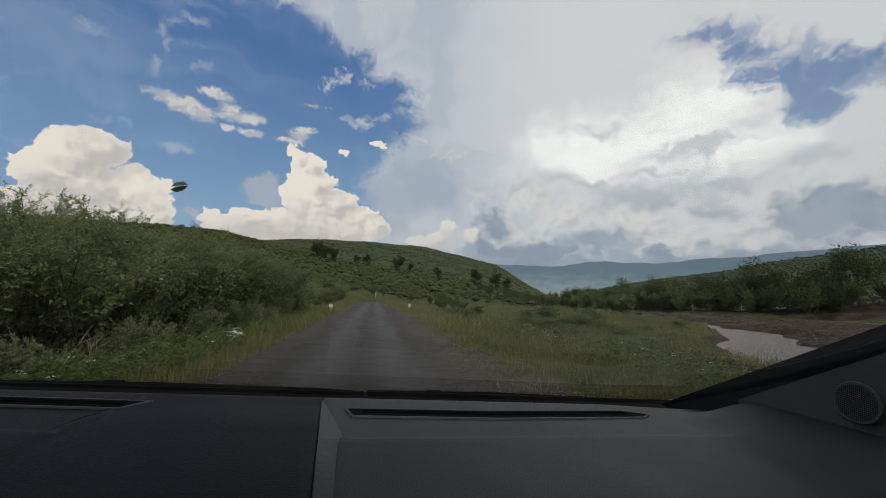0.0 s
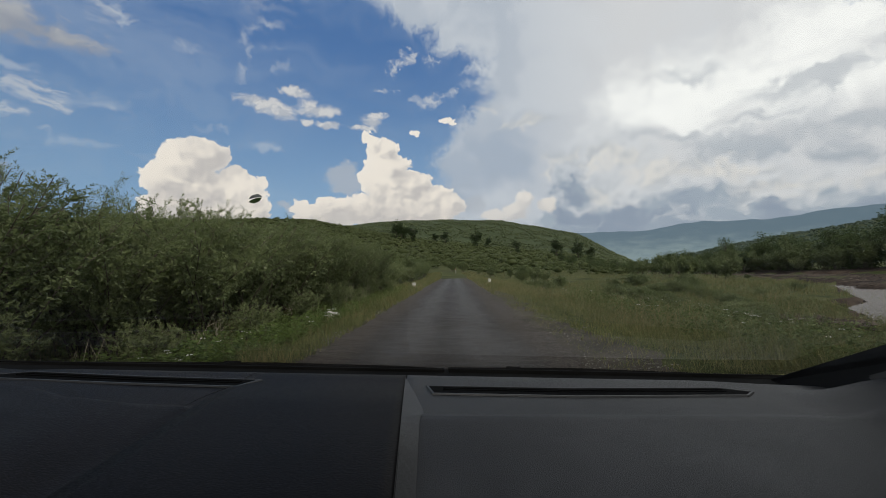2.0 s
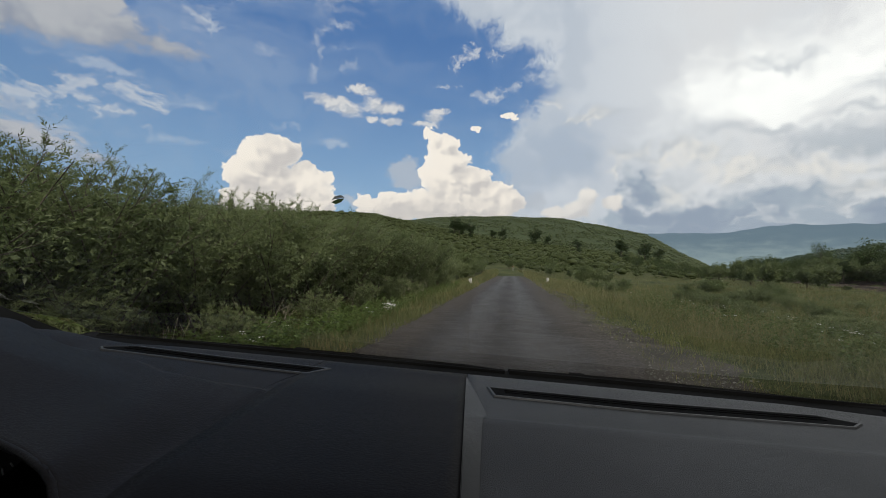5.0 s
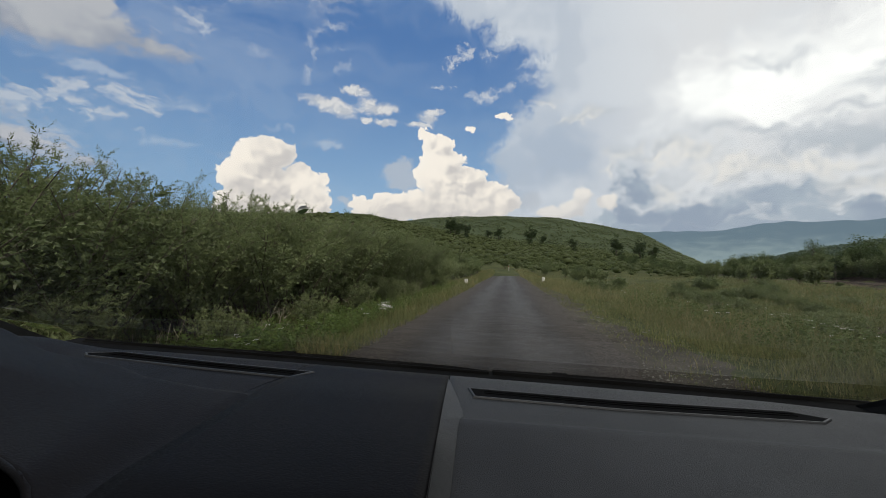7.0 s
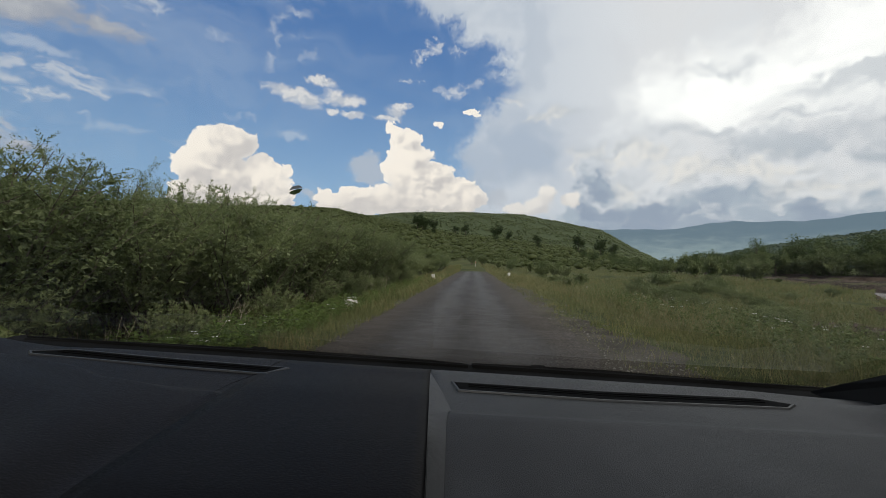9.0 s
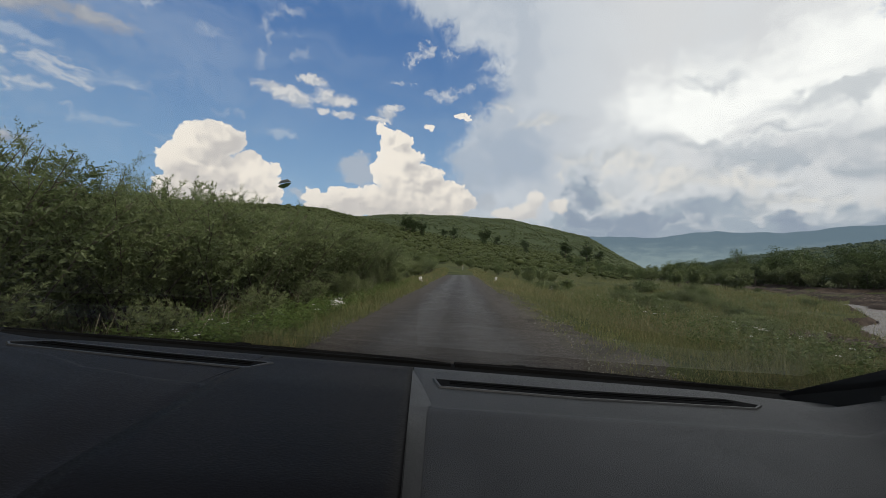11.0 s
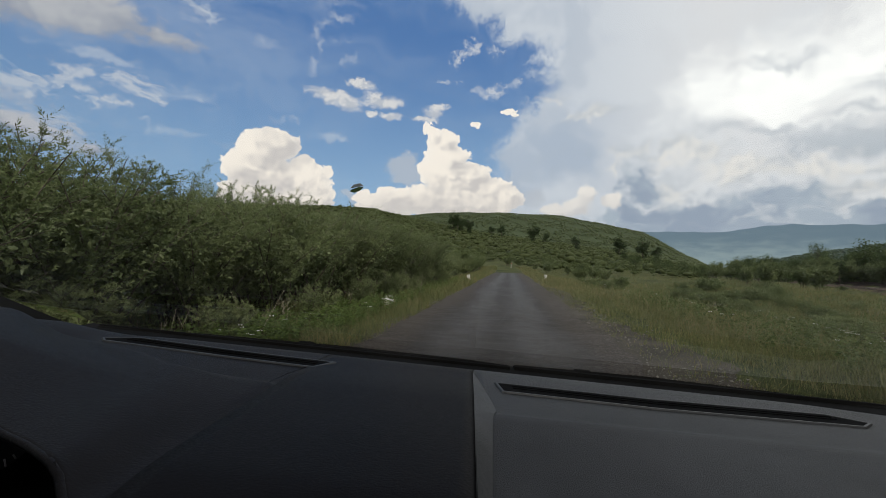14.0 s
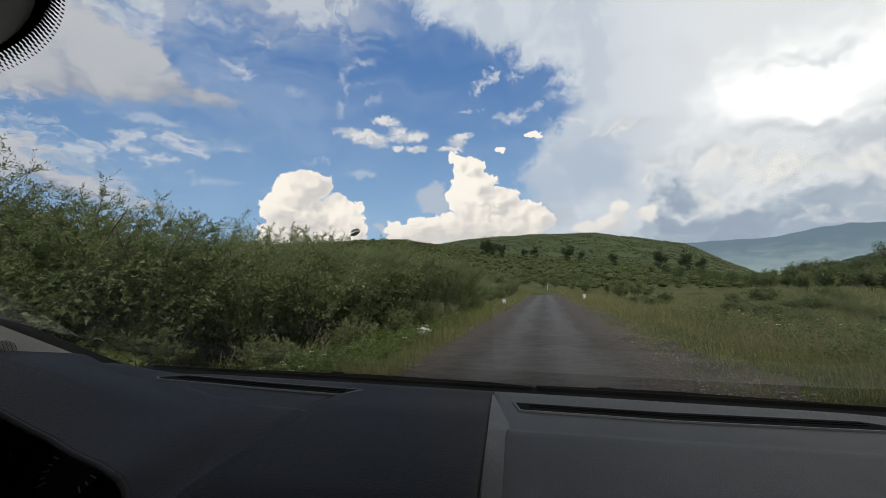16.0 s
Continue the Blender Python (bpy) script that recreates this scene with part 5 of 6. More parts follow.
boulder = bmesh.new()
bmesh.ops.create_icosphere(boulder, subdivisions=3, radius=0.34)
for p in boulder.verts:
    p.co *= 1 + 0.16 * noise.noise(p.co * 3.0)
    p.co.z *= 0.72
rock = new("boulder")
part("rock", boulder, M_WHITE, rock, "", True)
rock.matrix_world = stand(-3.9, 12.7, 1.0, 0.4, -0.08)
tagged(rock, "pale rounded boulder in the verge grass", "boulder")

# ---- the car that the view is taken from ----
car = new("car")
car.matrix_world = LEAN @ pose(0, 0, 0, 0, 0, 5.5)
tagged(car, "car cabin with black dashboard standing on the road", "car")


def sheet(xs, ys, z, thick=0.012, mask=None, rim=None):
    """A bmesh skin over a grid of x and y, with a thickness; mask drops cells."""
    bm = bmesh.new()
    def across(x, y):
        return y if rim is None else rim(x) + (ys[-1] - rim(x)) * (y - ys[0]) / (ys[-1] - ys[0])

    g = [[bm.verts.new((x, across(x, y), z(x, across(x, y)))) for y in ys] for x in xs]
    for i in range(len(xs) - 1):
        for j in range(len(ys) - 1):
            if mask is None or mask((xs[i] + xs[i + 1]) / 2, (ys[j] + ys[j + 1]) / 2):
                bm.faces.new((g[i][j], g[i + 1][j], g[i + 1][j + 1], g[i][j + 1]))
    ends = [e for e in bm.edges if len(e.link_faces) == 1]
    ex = bmesh.ops.extrude_edge_only(bm, edges=ends)
    bmesh.ops.translate(bm, vec=(0, 0, -thick), verts=[e for e in ex["geom"] if isinstance(e, bmesh.types.BMVert)])
    bmesh.ops.delete(bm, geom=[p for p in bm.verts if not p.link_faces], context="VERTS")
    return bm


def ease(x, a, b):
    t = min(max((x - a) / (b - a), 0.0), 1.0)
    return t * t * (3 - 2 * t)


def top_z(x, y):
    """The run of the dashboard's top from the glass towards the seats."""
    return -0.196 - 0.012 * ease(y, 0.785, 0.86) - 0.006 * ease(abs(x), 0.6, 0.85)


def passenger_z(x, y):
    crease = 0.575 + 0.03 * x
    z = top_z(x, y) + 0.0045 * ease(y, crease + 0.010, crease - 0.006)
    z -= (0.07 + 0.20 * ease(x, 0.42, 0.02)) * max(crease - 0.01 - y, 0) + 0.55 * max(0.40 - y, 0) ** 1.5
    return z + (-0.150 - z) * ease(x, 0.70, 0.875) * ease(y, 0.78, 0.66)


def centre_z(x, y):
    z = top_z(x, y) + 0.008 * ease(y, 0.77, 0.60) - 0.55 * max(0.36 - y, 0) ** 1.5
    return z


def rim_y(x):
    """The near edge of the hood over the dials."""
    return float(np.interp(-x, (0.283, 0.301, 0.33, 0.389, 0.495, 0.589, 0.651, 0.714, 0.83, 0.95), (0.270, 0.291, 0.312, 0.338, 0.372, 0.385, 0.386, 0.388, 0.41, 0.45)))


def driver_z(x, y):
    """The hood: a swelling with a rounded front, whose flank falls to the centre section."""
    front = float(np.interp(-x, (0.30, 0.46, 0.54, 0.70, 0.95), (0.600, 0.612, 0.655, 0.70, 0.74)))
    brow = float(np.interp(y, (0.288, 0.49, 0.60), (-0.338, -0.421, -0.455)))
    flank = ease(x, -0.300, brow)
    swell = 0.019 * ease(y, front + 0.012, front - 0.030) * flank
    step = 0.0055 * ease(y, front + 0.009, front - 0.009) * (1 - flank) * ease(-x, 0.285, 0.31) * ease(y, 0.40, 0.55)
    rise = ease(-x, 0.42 + 0.30 * ease(y, 0.50, 0.72), 0.86) * min(0.078, max(0.078 - 0.2 * (y - 0.5), 0.0))
    return top_z(x, y) + rise + swell + step


part("passenger_pad", sheet(grid(0.006, 0.96, 48), grid(0.02, 0.845, 66), passenger_z, 0.03), M_PLASTIC, car, "black grained plastic dashboard top", True)
part("centre_pad", sheet(grid(-0.285, 0.004, 16), grid(0.02, 0.845, 60), centre_z, 0.03), M_PAD, car, "smooth black padded centre section", True)
bm = bmesh.new()
left_edge, right_edge = [], []
for y in grid(0.02, 0.775, 40):
    spread = float(np.interp(y, (0.02, 0.42, 0.560, 0.590, 0.68, 0.775), (0.016, 0.0205, 0.0250, 0.0330, 0.0190, 0.0015)))
    left_edge.append(bm.verts.new((0.003, y, centre_z(0, y) + 0.001)))
    right_edge.append(bm.verts.new((0.003 + spread, y, passenger_z(0.03, y) + 0.0016)))
for k in range(40):
    bm.faces.new((left_edge[k], right_edge[k], right_edge[k + 1], left_edge[k + 1]))
part("trim_strip", bm, M_STRIP, car, "sloping grained strip beside the centre section, its light painted in", True)
xs = grid(-0.96, -0.283, 80)
part("driver_pad", sheet(xs, grid(0.20, 0.845, 90), driver_z, 0.008, None, rim_y), M_HOOD, car, "black grained hood over the dials", True)
# rounded lip of the hood, the seam and the dial recess under it
lip = [(x, rim_y(x), driver_z(x, rim_y(x)) - 0.003) for x in grid(-0.92, -0.283, 40)]
tv, tf = tubes([lip], [np.full(41, 0.0035)], 8)
mesh_part("hood_lip", mesh_of("hood_lip", tv, tf, M_HOOD, True), car)
seam = [(-0.283 - 0.020 * math.sin((y - 0.3) * 7), y, centre_z(-0.28, y) - 0.002) for y in grid(0.585, 0.79, 24)]
tv, tf = tubes([seam], [np.linspace(0.0002, 0.0010, 25)], 6)
mesh_part("seam", mesh_of("seam", tv, tf, M_PAD, True), car, "dark seam between pads")
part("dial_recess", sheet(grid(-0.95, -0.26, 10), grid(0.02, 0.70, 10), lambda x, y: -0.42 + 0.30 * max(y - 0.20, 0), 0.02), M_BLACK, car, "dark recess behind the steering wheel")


def dial(x, y, z, r):
    bm = bmesh.new()
    bmesh.ops.create_cone(bm, cap_ends=True, segments=40, radius1=r, radius2=r * 0.97, depth=0.012)
    turn = Matrix.Translation((x, y, z)) @ Matrix.Rotation(radians(48), 4, "X")
    bmesh.ops.transform(bm, matrix=turn, verts=bm.verts)
    face = part("dial", bm, M_DIALFACE, car, "round dark dial with pale marks")
    marks = bmesh.new()
    for k in range(21):
        a = radians(-40 + k * 13)
        one = box((0.0016, 0.008 if k % 2 else 0.012, 0.0012), (0, r * 0.86, 0.0068))
        bmesh.ops.transform(one, matrix=turn @ Matrix.Rotation(a - 1.57, 4, "Z"), verts=one.verts)
        tmp = bpy.data.meshes.new("mark")
        one.to_mesh(tmp)
        one.free()
        marks.from_mesh(tmp)
        bpy.data.meshes.remove(tmp)
    part("dial_scale", marks, M_DIALMARK, face, "pale scale marks")


dial(-0.61, 0.505, -0.272, 0.05)
dial(-0.84, 0.580, -0.272, 0.05)


def vent(corners, middle, label):
    """A long demister slot: frame with a raised lip, blackened face as duct, thin slats."""
    c = [Vector(p) for p in corners]
    mid = sum(c, Vector()) / len(c)
    holder = bmesh.new()
    rings = []
    for grow, lift in ((0.0050, 0.0004), (0.0034, 0.0030), (0.0012, 0.0032), (0.0002, 0.0024)):
        ring = []
        for k, p in enumerate(c):
            a, b = c[k - 1], c[(k + 1) % len(c)]
            e1, e2 = (p - a).normalized(), (b - p).normalized()
            n1, n2 = Vector((e1.y, -e1.x, 0)), Vector((e2.y, -e2.x, 0))
            bis = (n1 + n2).normalized()
            reach = min(grow / max(bis.dot(n1), 0.4), 0.02)
            ring.append(holder.verts.new((p.x + bis.x * reach, p.y + bis.y * reach, top_z(p.x, p.y) + lift)))
        rings.append(ring)
    for a, b in zip(rings, rings[1:]):
        for k in range(len(c)):
            holder.faces.new((a[k], a[(k + 1) % len(c)], b[(k + 1) % len(c)], b[k]))
    bmesh.ops.recalc_face_normals(holder, faces=holder.faces)
    ob = part("demister_vent", holder, M_RIM, car, label)
    # Flat black face on the pad, the duct's shade put into its colour.
    duct = bmesh.new()
    duct.faces.new([duct.verts.new((p.x, p.y, top_z(p.x, p.y) + 0.0026)) for p in c])
    part("duct", duct, M_VOID, ob, "flat black face painted as the duct's shade")
    tv, tf = tubes([[(x, y + k, top_z(x, y) + 0.0028) for x, y in middle] for k in (-0.007, 0.003)], [np.full(len(middle), 0.0012)] * 2, 6)
    mesh_part("slat", mesh_of("slat", tv, tf, M_VOID, True), ob)


vent([(0.046, 0.722, 0), (0.054, 0.683, 0), (0.30, 0.680, 0), (0.625, 0.702, 0), (0.650, 0.722, 0), (0.600, 0.742, 0), (0.30, 0.722, 0)], ((0.07, 0.708), (0.30, 0.706), (0.60, 0.727)), "long black demister slot at the windscreen's foot")
vent([(-0.715, 0.752, 0), (-0.700, 0.738, 0), (-0.45, 0.712, 0), (-0.280, 0.704, 0), (-0.258, 0.742, 0), (-0.45, 0.750, 0), (-0.66, 0.772, 0)], ((-0.67, 0.760), (-0.45, 0.736), (-0.28, 0.728)), "long black demister slot at the windscreen's foot")

# fascia beside the dials, with a louvred air vent
bm = bmesh.new()
f = bm.faces.new([bm.verts.new((x, 0.40 + 0.10 * (-0.76 - x if x < -0.76 else 0), z)) for x, z in ((-0.722, -0.173), (-0.758, -0.215), (-0.745, -0.232), (-0.675, -0.25), (-0.60, -0.277), (-0.55, -0.46), (-0.93, -0.46), (-0.93, -0.12), (-0.76, -0.14))])
ex = bmesh.ops.extrude_face_region(bm, geom=[f])
bmesh.ops.translate(bm, vec=(0, 0.012, 0), verts=[e for e in ex["geom"] if isinstance(e, bmesh.types.BMVert)])
bmesh.ops.recalc_face_normals(bm, faces=bm.faces)
fascia = part("fascia", bm, M_PLASTIC, car, "dark grained panel round the dials")
air = part("air_vent", box((0.125, 0.012, 0.085), (-0.83, 0.395, -0.190), 0.010, Matrix.Rotation(radians(-8), 4, "Y")), M_BLACK, fascia, "black air vent frame")
for k in range(5):
    part("louvre", box((0.105, 0.016, 0.004), (-0.83 - 0.002 * k, 0.387, -0.222 + 0.016 * k), 0.001, Matrix.Rotation(radians(-8), 4, "Y") @ Matrix.Rotation(radians(25), 4, "X")), M_HOOD, air)

# windscreen
GLASS_FOOT, GLASS_Z = 0.87, -0.19


def on_glass(x, y, off=0.0):
    d = GLASS_FOOT - y
    return (x, y, GLASS_Z + 0.36 * d + 0.17 * d * d + off)


bm = bmesh.new()
xs, ys = grid(-0.90, 0.90, 4), grid(-0.02, 0.965, 24)
g = [[bm.verts.new(on_glass(x, y)) for y in ys] for x in xs]
for i in range(4):
    for j in range(24):
        bm.faces.new((g[i][j], g[i][j + 1], g[i + 1][j + 1], g[i + 1][j]))
screen = part("windscreen", bm, M_GLASS, car, "clear sloping windscreen glass with faint reflections", True)

# the wiper tray and the wipers
tray = box((1.90, 0.150, 0.03), (0, 0.893, -0.236), 0.006)
part("wiper_tray", tray, M_BLACK, car, "black ribbed tray below the windscreen")


def wiper(points, label):
    tv, tf = tubes([points], [np.full(len(points), 0.008)], 6)
    ob = mesh_part("wiper", mesh_of("wiper", tv, tf, M_BLACK, True), car, label)
    a, b = points[-1], points[-2]
    part("blade_rubber", box((abs(a[0] - points[0][0]), 0.006, 0.012), ((a[0] + points[0][0]) / 2, (a[1] + points[0][1]) / 2 - 0.006, (a[2] + points[0][2]) / 2 + 0.004), 0.001), M_BLACK, ob, "thin wiper rubber")


wiper([(-0.90, 0.930, -0.225), (-0.62, 0.945, -0.222), (-0.30, 0.955, -0.219), (0.0, 0.955, -0.221), (0.09, 0.95, -0.224)], "black wiper arm lying at the glass foot")
wiper([(0.10, 0.950, -0.221), (0.40, 0.955, -0.218), (0.70, 0.945, -0.221), (0.92, 0.930, -0.224)], "black wiper arm lying at the glass foot")
part("washer_jet", box((0.035, 0.02, 0.010), (0.26, 0.966, -0.219), 0.003), M_BLACK, car, "small black washer jet")
part("washer_jet", box((0.035, 0.02, 0.010), (-0.40, 0.966, -0.219), 0.003), M_BLACK, car, "small black washer jet")


def pillar(points, name, material, inward, label):
    """A trim panel: a flat outline with thickness and a soft rim."""
    bm = bmesh.new()
    f = bm.faces.new([bm.verts.new(p) for p in points])
    out = bmesh.ops.extrude_face_region(bm, geom=[f])
    bmesh.ops.translate(bm, vec=(-inward * 0.03, 0, 0), verts=[e for e in out["geom"] if isinstance(e, bmesh.types.BMVert)])
    bmesh.ops.recalc_face_normals(bm, faces=bm.faces)
    bmesh.ops.bevel(bm, geom=bm.edges[:], offset=0.004, segments=2, affect="EDGES")
    return part(name, bm, material, car, label)


def speaker(at, r, side, parent, mat):
    """A round tweeter grille: a ring and rows of small holes painted as dark spots."""
    turn = Matrix.Translation(at) @ Matrix.Rotation(-side * radians(90), 4, "Y")
    bm = bmesh.new()
    bmesh.ops.create_cone(bm, cap_ends=True, segments=36, radius1=r, radius2=r * 0.95, depth=0.003)
    bmesh.ops.transform(bm, matrix=turn, verts=bm.verts)
    ob = part("speaker_grille", bm, mat, parent, "round perforated speaker grille")
    # Holes are flat dark hexagons, their shade put into the black.
    bm = bmesh.new()
    step = r / 11
    for i in range(-11, 12):
        for j in range(-12, 13):
            x, y = (i + 0.5 * (j % 2)) * step, j * step * 0.87
            if math.hypot(x, y) < r * 0.86:
                c = [bm.verts.new(turn @ Vector((x + step * 0.34 * math.cos(a), y + step * 0.34 * math.sin(a), 0.0022))) for a in (0, 1.05, 2.09, 3.14, 4.19, 5.24)]
                bm.faces.new(c)
    part("perforation", bm, M_VOID, ob, "rows of small flat dark spots painted as hole shade")


pillar([(0.874, 0.97, -0.262), (0.874, 0.955, -0.236), (0.874, 0.436, 0.036), (0.84, -0.02, 0.275), (0.84, -0.02, 0.20), (0.874, 0.445, -0.034), (0.874, 0.700, -0.176), (0.874, 0.69, -0.24)], "glass_border", M_FRIT, -1, "black printed border of the windscreen")
pillar([(-0.888, 0.93, -0.24), (-0.888, 0.90, -0.228), (-0.888, 0.513, -0.022), (-0.86, -0.02, 0.275), (-0.86, -0.02, 0.20), (-0.888, 0.50, -0.048), (-0.888, 0.778, -0.190), (-0.888, 0.77, -0.24)], "glass_border", M_FRIT, 1, "black printed border of the windscreen")
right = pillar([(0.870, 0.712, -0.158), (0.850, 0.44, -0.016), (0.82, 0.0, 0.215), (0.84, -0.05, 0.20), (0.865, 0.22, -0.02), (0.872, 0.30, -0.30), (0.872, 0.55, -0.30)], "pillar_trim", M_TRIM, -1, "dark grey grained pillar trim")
# Left trim is paler than the right: the side window's light is painted in.
left = pillar([(-0.885, 0.775, -0.182), (-0.880, 0.50, -0.036), (-0.84, 0.0, 0.215), (-0.86, -0.05, 0.20), (-0.885, 0.26, 0.0), (-0.89, 0.34, -0.24), (-0.89, 0.62, -0.24)], "pillar_trim", M_TRIMGREY, 1, "pillar trim with side window light put into its pale grey")
speaker((0.850, 0.485, -0.106), 0.034, 1, right, M_TRIM)
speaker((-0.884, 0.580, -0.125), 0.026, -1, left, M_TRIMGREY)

# unseen roof, floor, sides and back close the cabin round the seats, shading the dashboard
part("roof_lining", sheet(grid(-0.86, 0.86, 8), grid(-1.7, 0.02, 10), lambda x, y: 0.262 - 0.05 * (abs(x) / 0.86) ** 3 + 0.05 * ease(-y, 0, 0.6), 0.02), M_LINER, car, "unseen grey fabric roof lining")
part("roof", sheet(grid(-0.90, 0.90, 8), grid(-1.75, 0.03, 10), lambda x, y: 0.292 - 0.05 * (abs(x) / 0.90) ** 3 + 0.05 * ease(-y, 0, 0.6), 0.02), M_PAINT, car, "unseen dark painted roof")
part("cabin_floor", box((1.84, 2.7, 0.03), (0, -0.40, -0.90)), M_BLACK, car, "dark carpeted floor")
part("bulkhead", box((1.84, 0.04, 0.64), (0, 0.88, -0.56)), M_BLACK, car, "dark bulkhead below the windscreen")
part("tailgate", box((1.84, 0.04, 0.66), (0, -1.74, -0.59), 0.01), M_PAINT, car, "dark painted tailgate below the rear window")
# Unseen rear window, added so light reaches the sensor cover.
bm = bmesh.new()
bm.faces.new([bm.verts.new(p) for p in ((-0.86, -1.74, -0.26), (0.86, -1.74, -0.26), (0.84, -1.70, 0.26), (-0.84, -1.70, 0.26))])
part("rear_window", bm, M_GLASS, car, "unseen clear rear window glass")
# bonnet, wings and wheels carry the cabin
part("bonnet", sheet(grid(-0.86, 0.86, 16), grid(0.97, 1.92, 12), lambda x, y: -0.300 - 0.20 * (y - 0.97) - 0.14 * max(y - 1.6, 0) ** 1.2 - 0.05 * (abs(x) / 0.86) ** 4, 0.02), M_PAINT, car, "dark painted bonnet", True)
part("bumper", box((1.80, 0.22, 0.46), (0, 1.90, -0.78), 0.06), M_PAINT, car, "dark painted front bumper")


def wheel(x, y):
    """A tyre with its rim, standing on the road."""
    seat = car.matrix_world
    foot = seat @ Vector((x, y, -1.0))
    z = (seat.inverted() @ Vector((foot.x, foot.y, 0.335))).z
    turn = Matrix.Translation((x, y, z)) @ Matrix.Rotation(radians(90), 4, "Y")
    rings = ((0.20, -0.09), (0.27, -0.10), (0.305, -0.085), (0.315, -0.05), (0.315, 0.05), (0.305, 0.085), (0.27, 0.10), (0.20, 0.09))
    bm = bmesh.new()
    g = [[bm.verts.new(turn @ Vector((r * math.cos(a), r * math.sin(a), w))) for r, w in rings] for a in grid(0, 2 * math.pi, 36)[:-1]]
    for i in range(36):
        for j in range(7):
            bm.faces.new((g[i][j], g[(i + 1) % 36][j], g[(i + 1) % 36][j + 1], g[i][j + 1]))
    bmesh.ops.recalc_face_normals(bm, faces=bm.faces)
    ob = part("wheel", bm, M_BLACK, car, "black rubber tyre", True)
    bm = bmesh.new()
    bmesh.ops.create_cone(bm, cap_ends=True, segments=30, radius1=0.205, radius2=0.205, depth=0.15)
    bmesh.ops.transform(bm, matrix=turn, verts=bm.verts)
    part("rim", bm, M_TRIMGREY, ob, "grey wheel rim")


for x, y in ((-0.74, 1.38), (0.74, 1.38), (-0.74, -1.22), (0.74, -1.22)):
    wheel(x, y)
for side in (-1, 1):
    part("front_wing", box((0.05, 0.98, 0.42), (side * 0.875, 1.42, -0.73), 0.02), M_PAINT, car, "dark painted front wing")
    part("door", box((0.05, 2.55, 0.66), (side * 0.915, -0.42, -0.57), 0.01), M_PLASTIC, car, "black plastic door panel below the side window")
    part("door_pillar", box((0.05, 0.12, 0.46), (side * 0.90, -0.75, 0.0), 0.01), M_LINER, car)
    part("rear_quarter", box((0.05, 0.40, 0.50), (side * 0.90, -1.52, 0.0), 0.01), M_LINER, car)

# sensor cover at the top of the glass, with its dotted print
COVER = (-0.36, 0.108)


def cover_ring(scale, drop, shift=0.0):
    pts = []
    for a in grid(0, 2 * math.pi, 48)[:-1]:
        x = COVER[0] + 0.153 * scale * math.cos(a)
        y = COVER[1] + 0.050 * scale * math.sin(a) + shift
        pts.append(Vector(on_glass(x, y)) + Vector((0, -0.447, -0.894)) * drop)
    return pts


bm = bmesh.new()
rings = [[bm.verts.new(p) for p in cover_ring(s, d)] for s, d in ((0.98, 0.004), (0.965, 0.010), (0.86, 0.024))]
for a, b in zip(rings, rings[1:]):
    for k in range(48):
        bm.faces.new((a[k], a[(k + 1) % 48], b[(k + 1) % 48], b[k]))
bmesh.ops.recalc_face_normals(bm, faces=bm.faces)
part("cover_rim", bm, M_COVER, car, "dark grey rim of the sensor cover", True)
bm = bmesh.new()
rings = [[bm.verts.new(p) for p in cover_ring(s, d)] for s, d in ((0.866, 0.023), (0.855, 0.027), (0.78, 0.030), (0.55, 0.033), (0.3, 0.034))]
for a, b in zip(rings, rings[1:]):
    for k in range(48):
        bm.faces.new((a[k], a[(k + 1) % 48], b[(k + 1) % 48], b[k]))
bm.faces.new(rings[-1])
bmesh.ops.recalc_face_normals(bm, faces=bm.faces)
cover = part("sensor_cover", bm, M_COVERFACE, car, "black plastic cover behind the mirror", True)
bm = bmesh.new()
bm.faces.new([bm.verts.new(p) for p in cover_ring(1.03, 0.003)])
part("printed_field", bm, M_BLACK, cover, "black print on the glass")
bm = bmesh.new()
for k, d in enumerate((0.0028, 0.0050, 0.0072, 0.0094)):
    count = 200
    for q in range(count):
        a = (q + 0.5 * (k % 2)) * 2 * math.pi / count
        x = COVER[0] + (0.153 + d) * math.cos(a)
        y = COVER[1] + (0.050 + d) * math.sin(a)
        c = Vector(on_glass(x, y)) + Vector((0, -0.447, -0.894)) * 0.003
        rr = 0.0017 - 0.0003 * k
        bm.faces.new([bm.verts.new(c + Vector((rr * math.cos(b), rr * math.sin(b), -0.5 * rr * math.sin(b)))) for b in (0, 1.05, 2.09, 3.14, 4.19, 5.24)])
part("dot_print", bm, M_BLACK, cover, "fading black dots on the glass")

# a scrap of leaf stuck on the glass, with its pale smear
scrap = bmesh.new()
scrap.faces.new([scrap.verts.new(on_glass(-0.114 + 0.75 * x, 0.318 + 0.75 * y, 0.002)) for x, y in ((-0.008, 0.004), (-0.003, 0.006), (0.004, 0.002), (0.009, -0.004), (0.003, -0.003), (-0.004, 0.0005))])
leaf = part("stuck_leaf", scrap, M_TREE, screen, "dark scrap of leaf stuck on the glass")
smear = bmesh.new()
smear.faces.new([smear.verts.new(on_glass(-0.114 + 0.75 * x, 0.318 + 0.75 * y, 0.0015)) for x, y in ((-0.006, -0.001), (0.002, -0.004), (0.010, -0.006), (0.007, -0.010), (-0.001, -0.007))])
part("pale_smear", smear, M_FLOWER, screen, "pale smear on the glass")

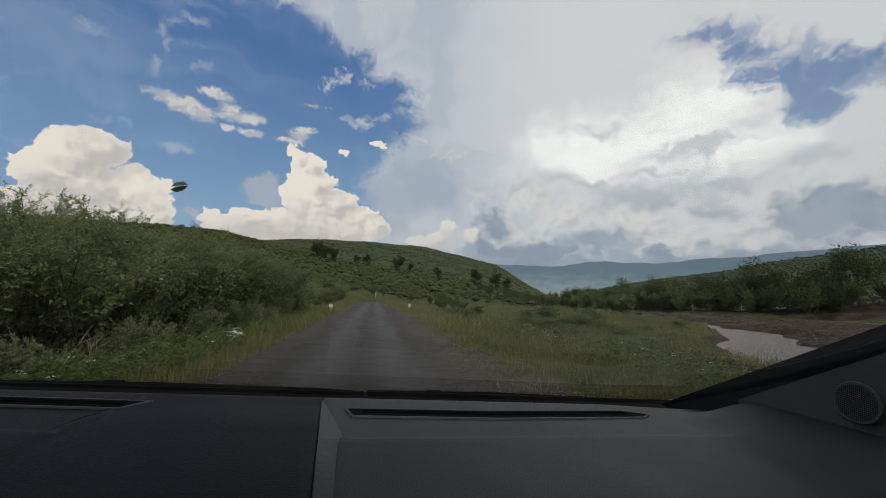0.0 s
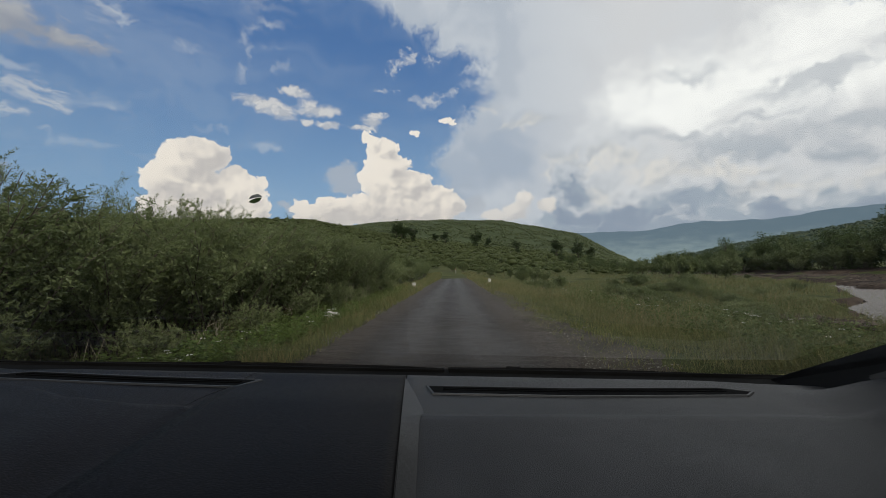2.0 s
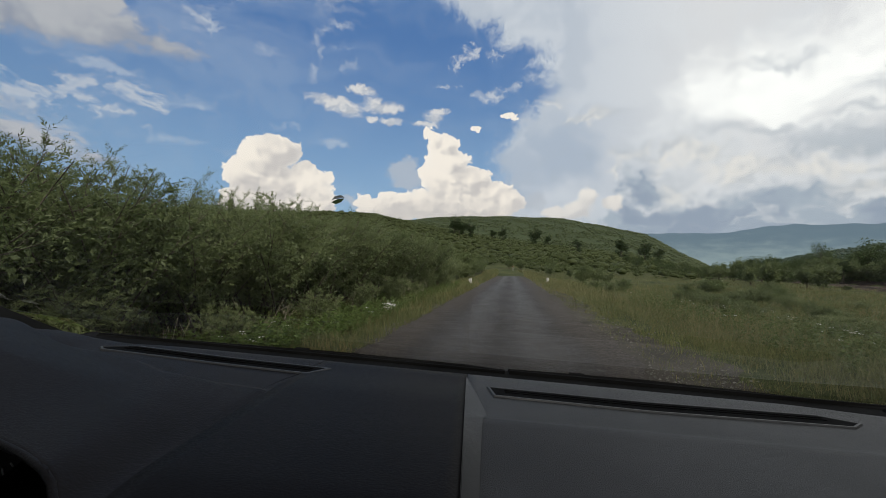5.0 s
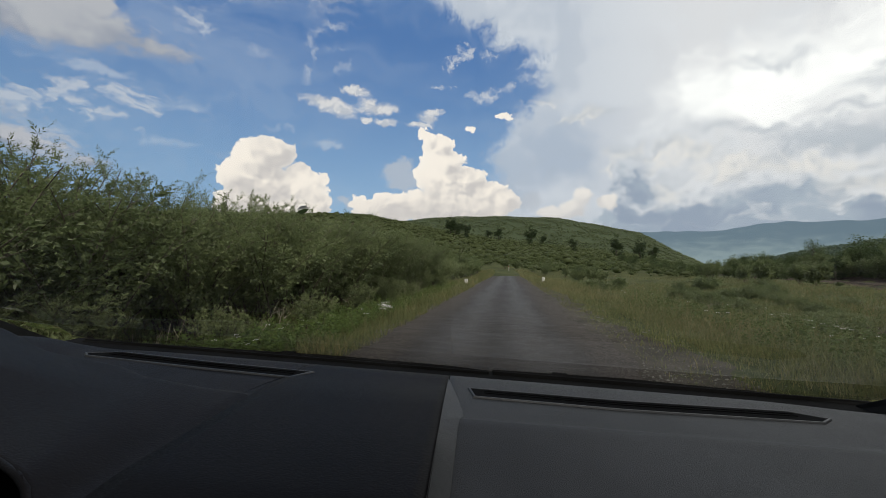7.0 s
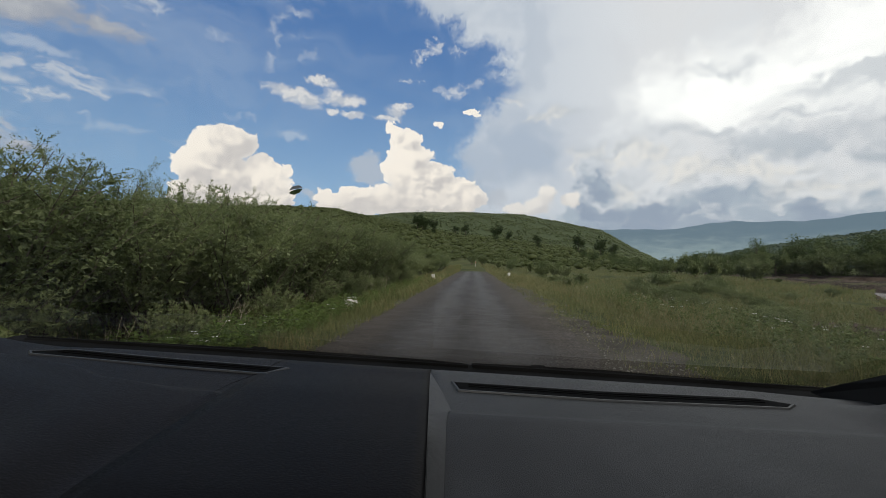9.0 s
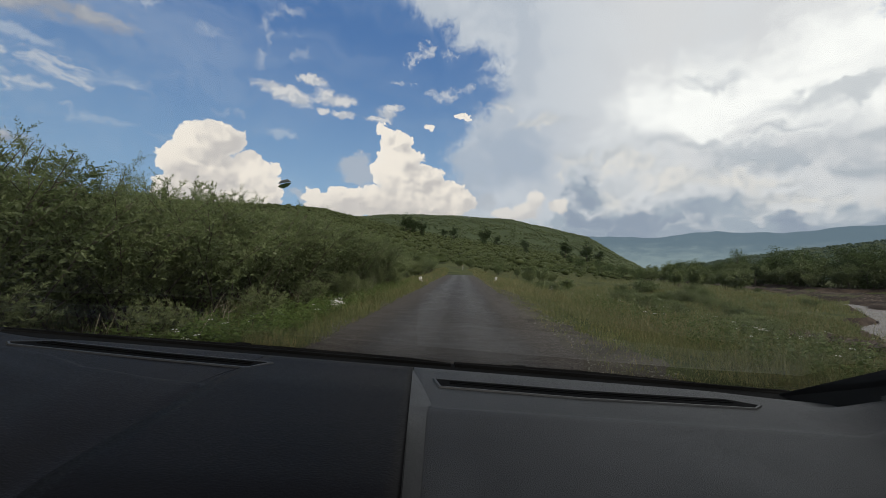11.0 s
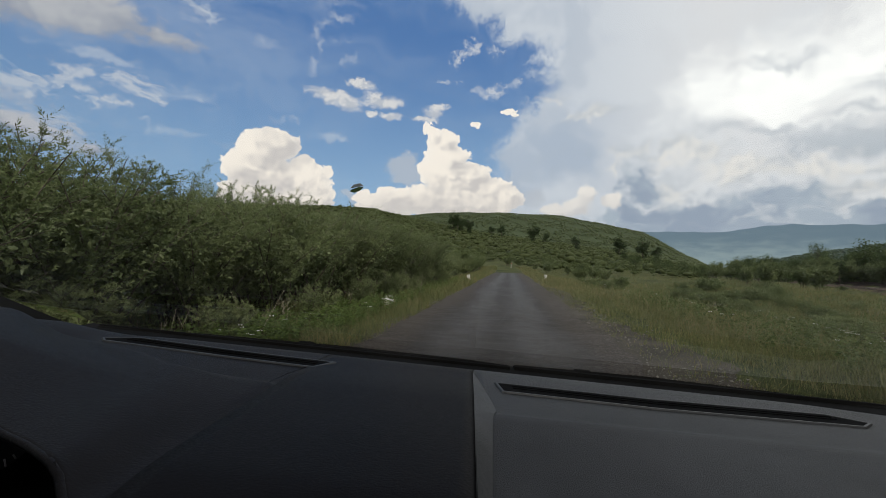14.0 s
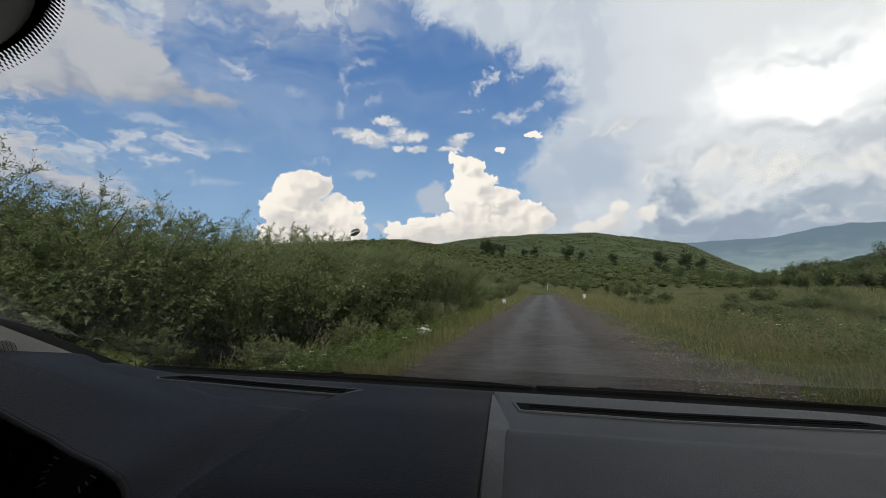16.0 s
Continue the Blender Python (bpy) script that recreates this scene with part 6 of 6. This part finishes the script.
# gilded medallion that hangs from the mirror
charm = new("hanging_medallion")
centre = LEAN @ pose(0, 0, 0, 0, 0, 5.5) @ Vector((-0.206, 0.044, -0.002))
charm.matrix_world = Matrix.Translation(centre) @ Matrix.Rotation(radians(48), 4, "Z")
tagged(charm, "gilded filigree medallion with silver centre on a pink cord", "ornament")


def turned(radius, tube, sides, segs, wave=0.0, count=0):
    pts = [(radius * (1 + wave * math.cos(count * a)) * math.cos(a), 0, radius * (1 + wave * math.cos(count * a)) * math.sin(a)) for a in grid(0, 2 * math.pi, segs)]
    return tubes([pts], [np.full(segs + 1, tube)], sides)


R0 = 0.039
v, f = joined([turned(R0 * 0.72, 0.0026, 8, 60), turned(R0 * 0.81, 0.0030, 8, 60)])
mesh_part("inner_ring", mesh_of("inner_ring", v, f, M_GOLD, True), charm, "plain gilded ring")
items = [turned(R0 * 0.99, 0.0019, 6, 240, 0.035, 28)]
for k in range(28):
    a = 2 * math.pi * k / 28
    c = np.array([R0 * 0.92 * math.cos(a), 0.0012 * (k % 2), R0 * 0.92 * math.sin(a)])
    loop = [(c + R0 * 0.070 * np.array([math.cos(b), 0.25 * math.sin(3 * b), math.sin(b)])) for b in grid(0, 2 * math.pi, 12)]
    items.append(tubes([loop], [np.full(13, 0.0018)], 6))
v, f = joined(items)
mesh_part("filigree_rim", mesh_of("filigree_rim", v, f, M_GOLD, True), charm, "gilded filigree rim of small loops")
bm = bmesh.new()
bmesh.ops.create_uvsphere(bm, u_segments=36, v_segments=14, radius=R0 * 0.68)
bmesh.ops.scale(bm, vec=(1, 0.28, 1), verts=bm.verts)
part("silver_centre", bm, M_SILVER, charm, "polished silver domed centre", True)
back = charm.matrix_world.inverted() @ LEAN @ pose(0, 0, 0, 0, 0, 5.5)
cord = [back @ Vector(p) for p in ((-0.206, 0.044, 0.036), (-0.194, 0.033, 0.054), (-0.174, 0.021, 0.081), (-0.164, 0.025, 0.104), (-0.158, 0.035, 0.129), (-0.175, 0.070, 0.170))]
tv, tf = tubes([cord], [np.full(6, 0.0026)], 8)
mesh_part("cord", mesh_of("cord", tv, tf, M_CORD, True), charm, "twisted pink cord")
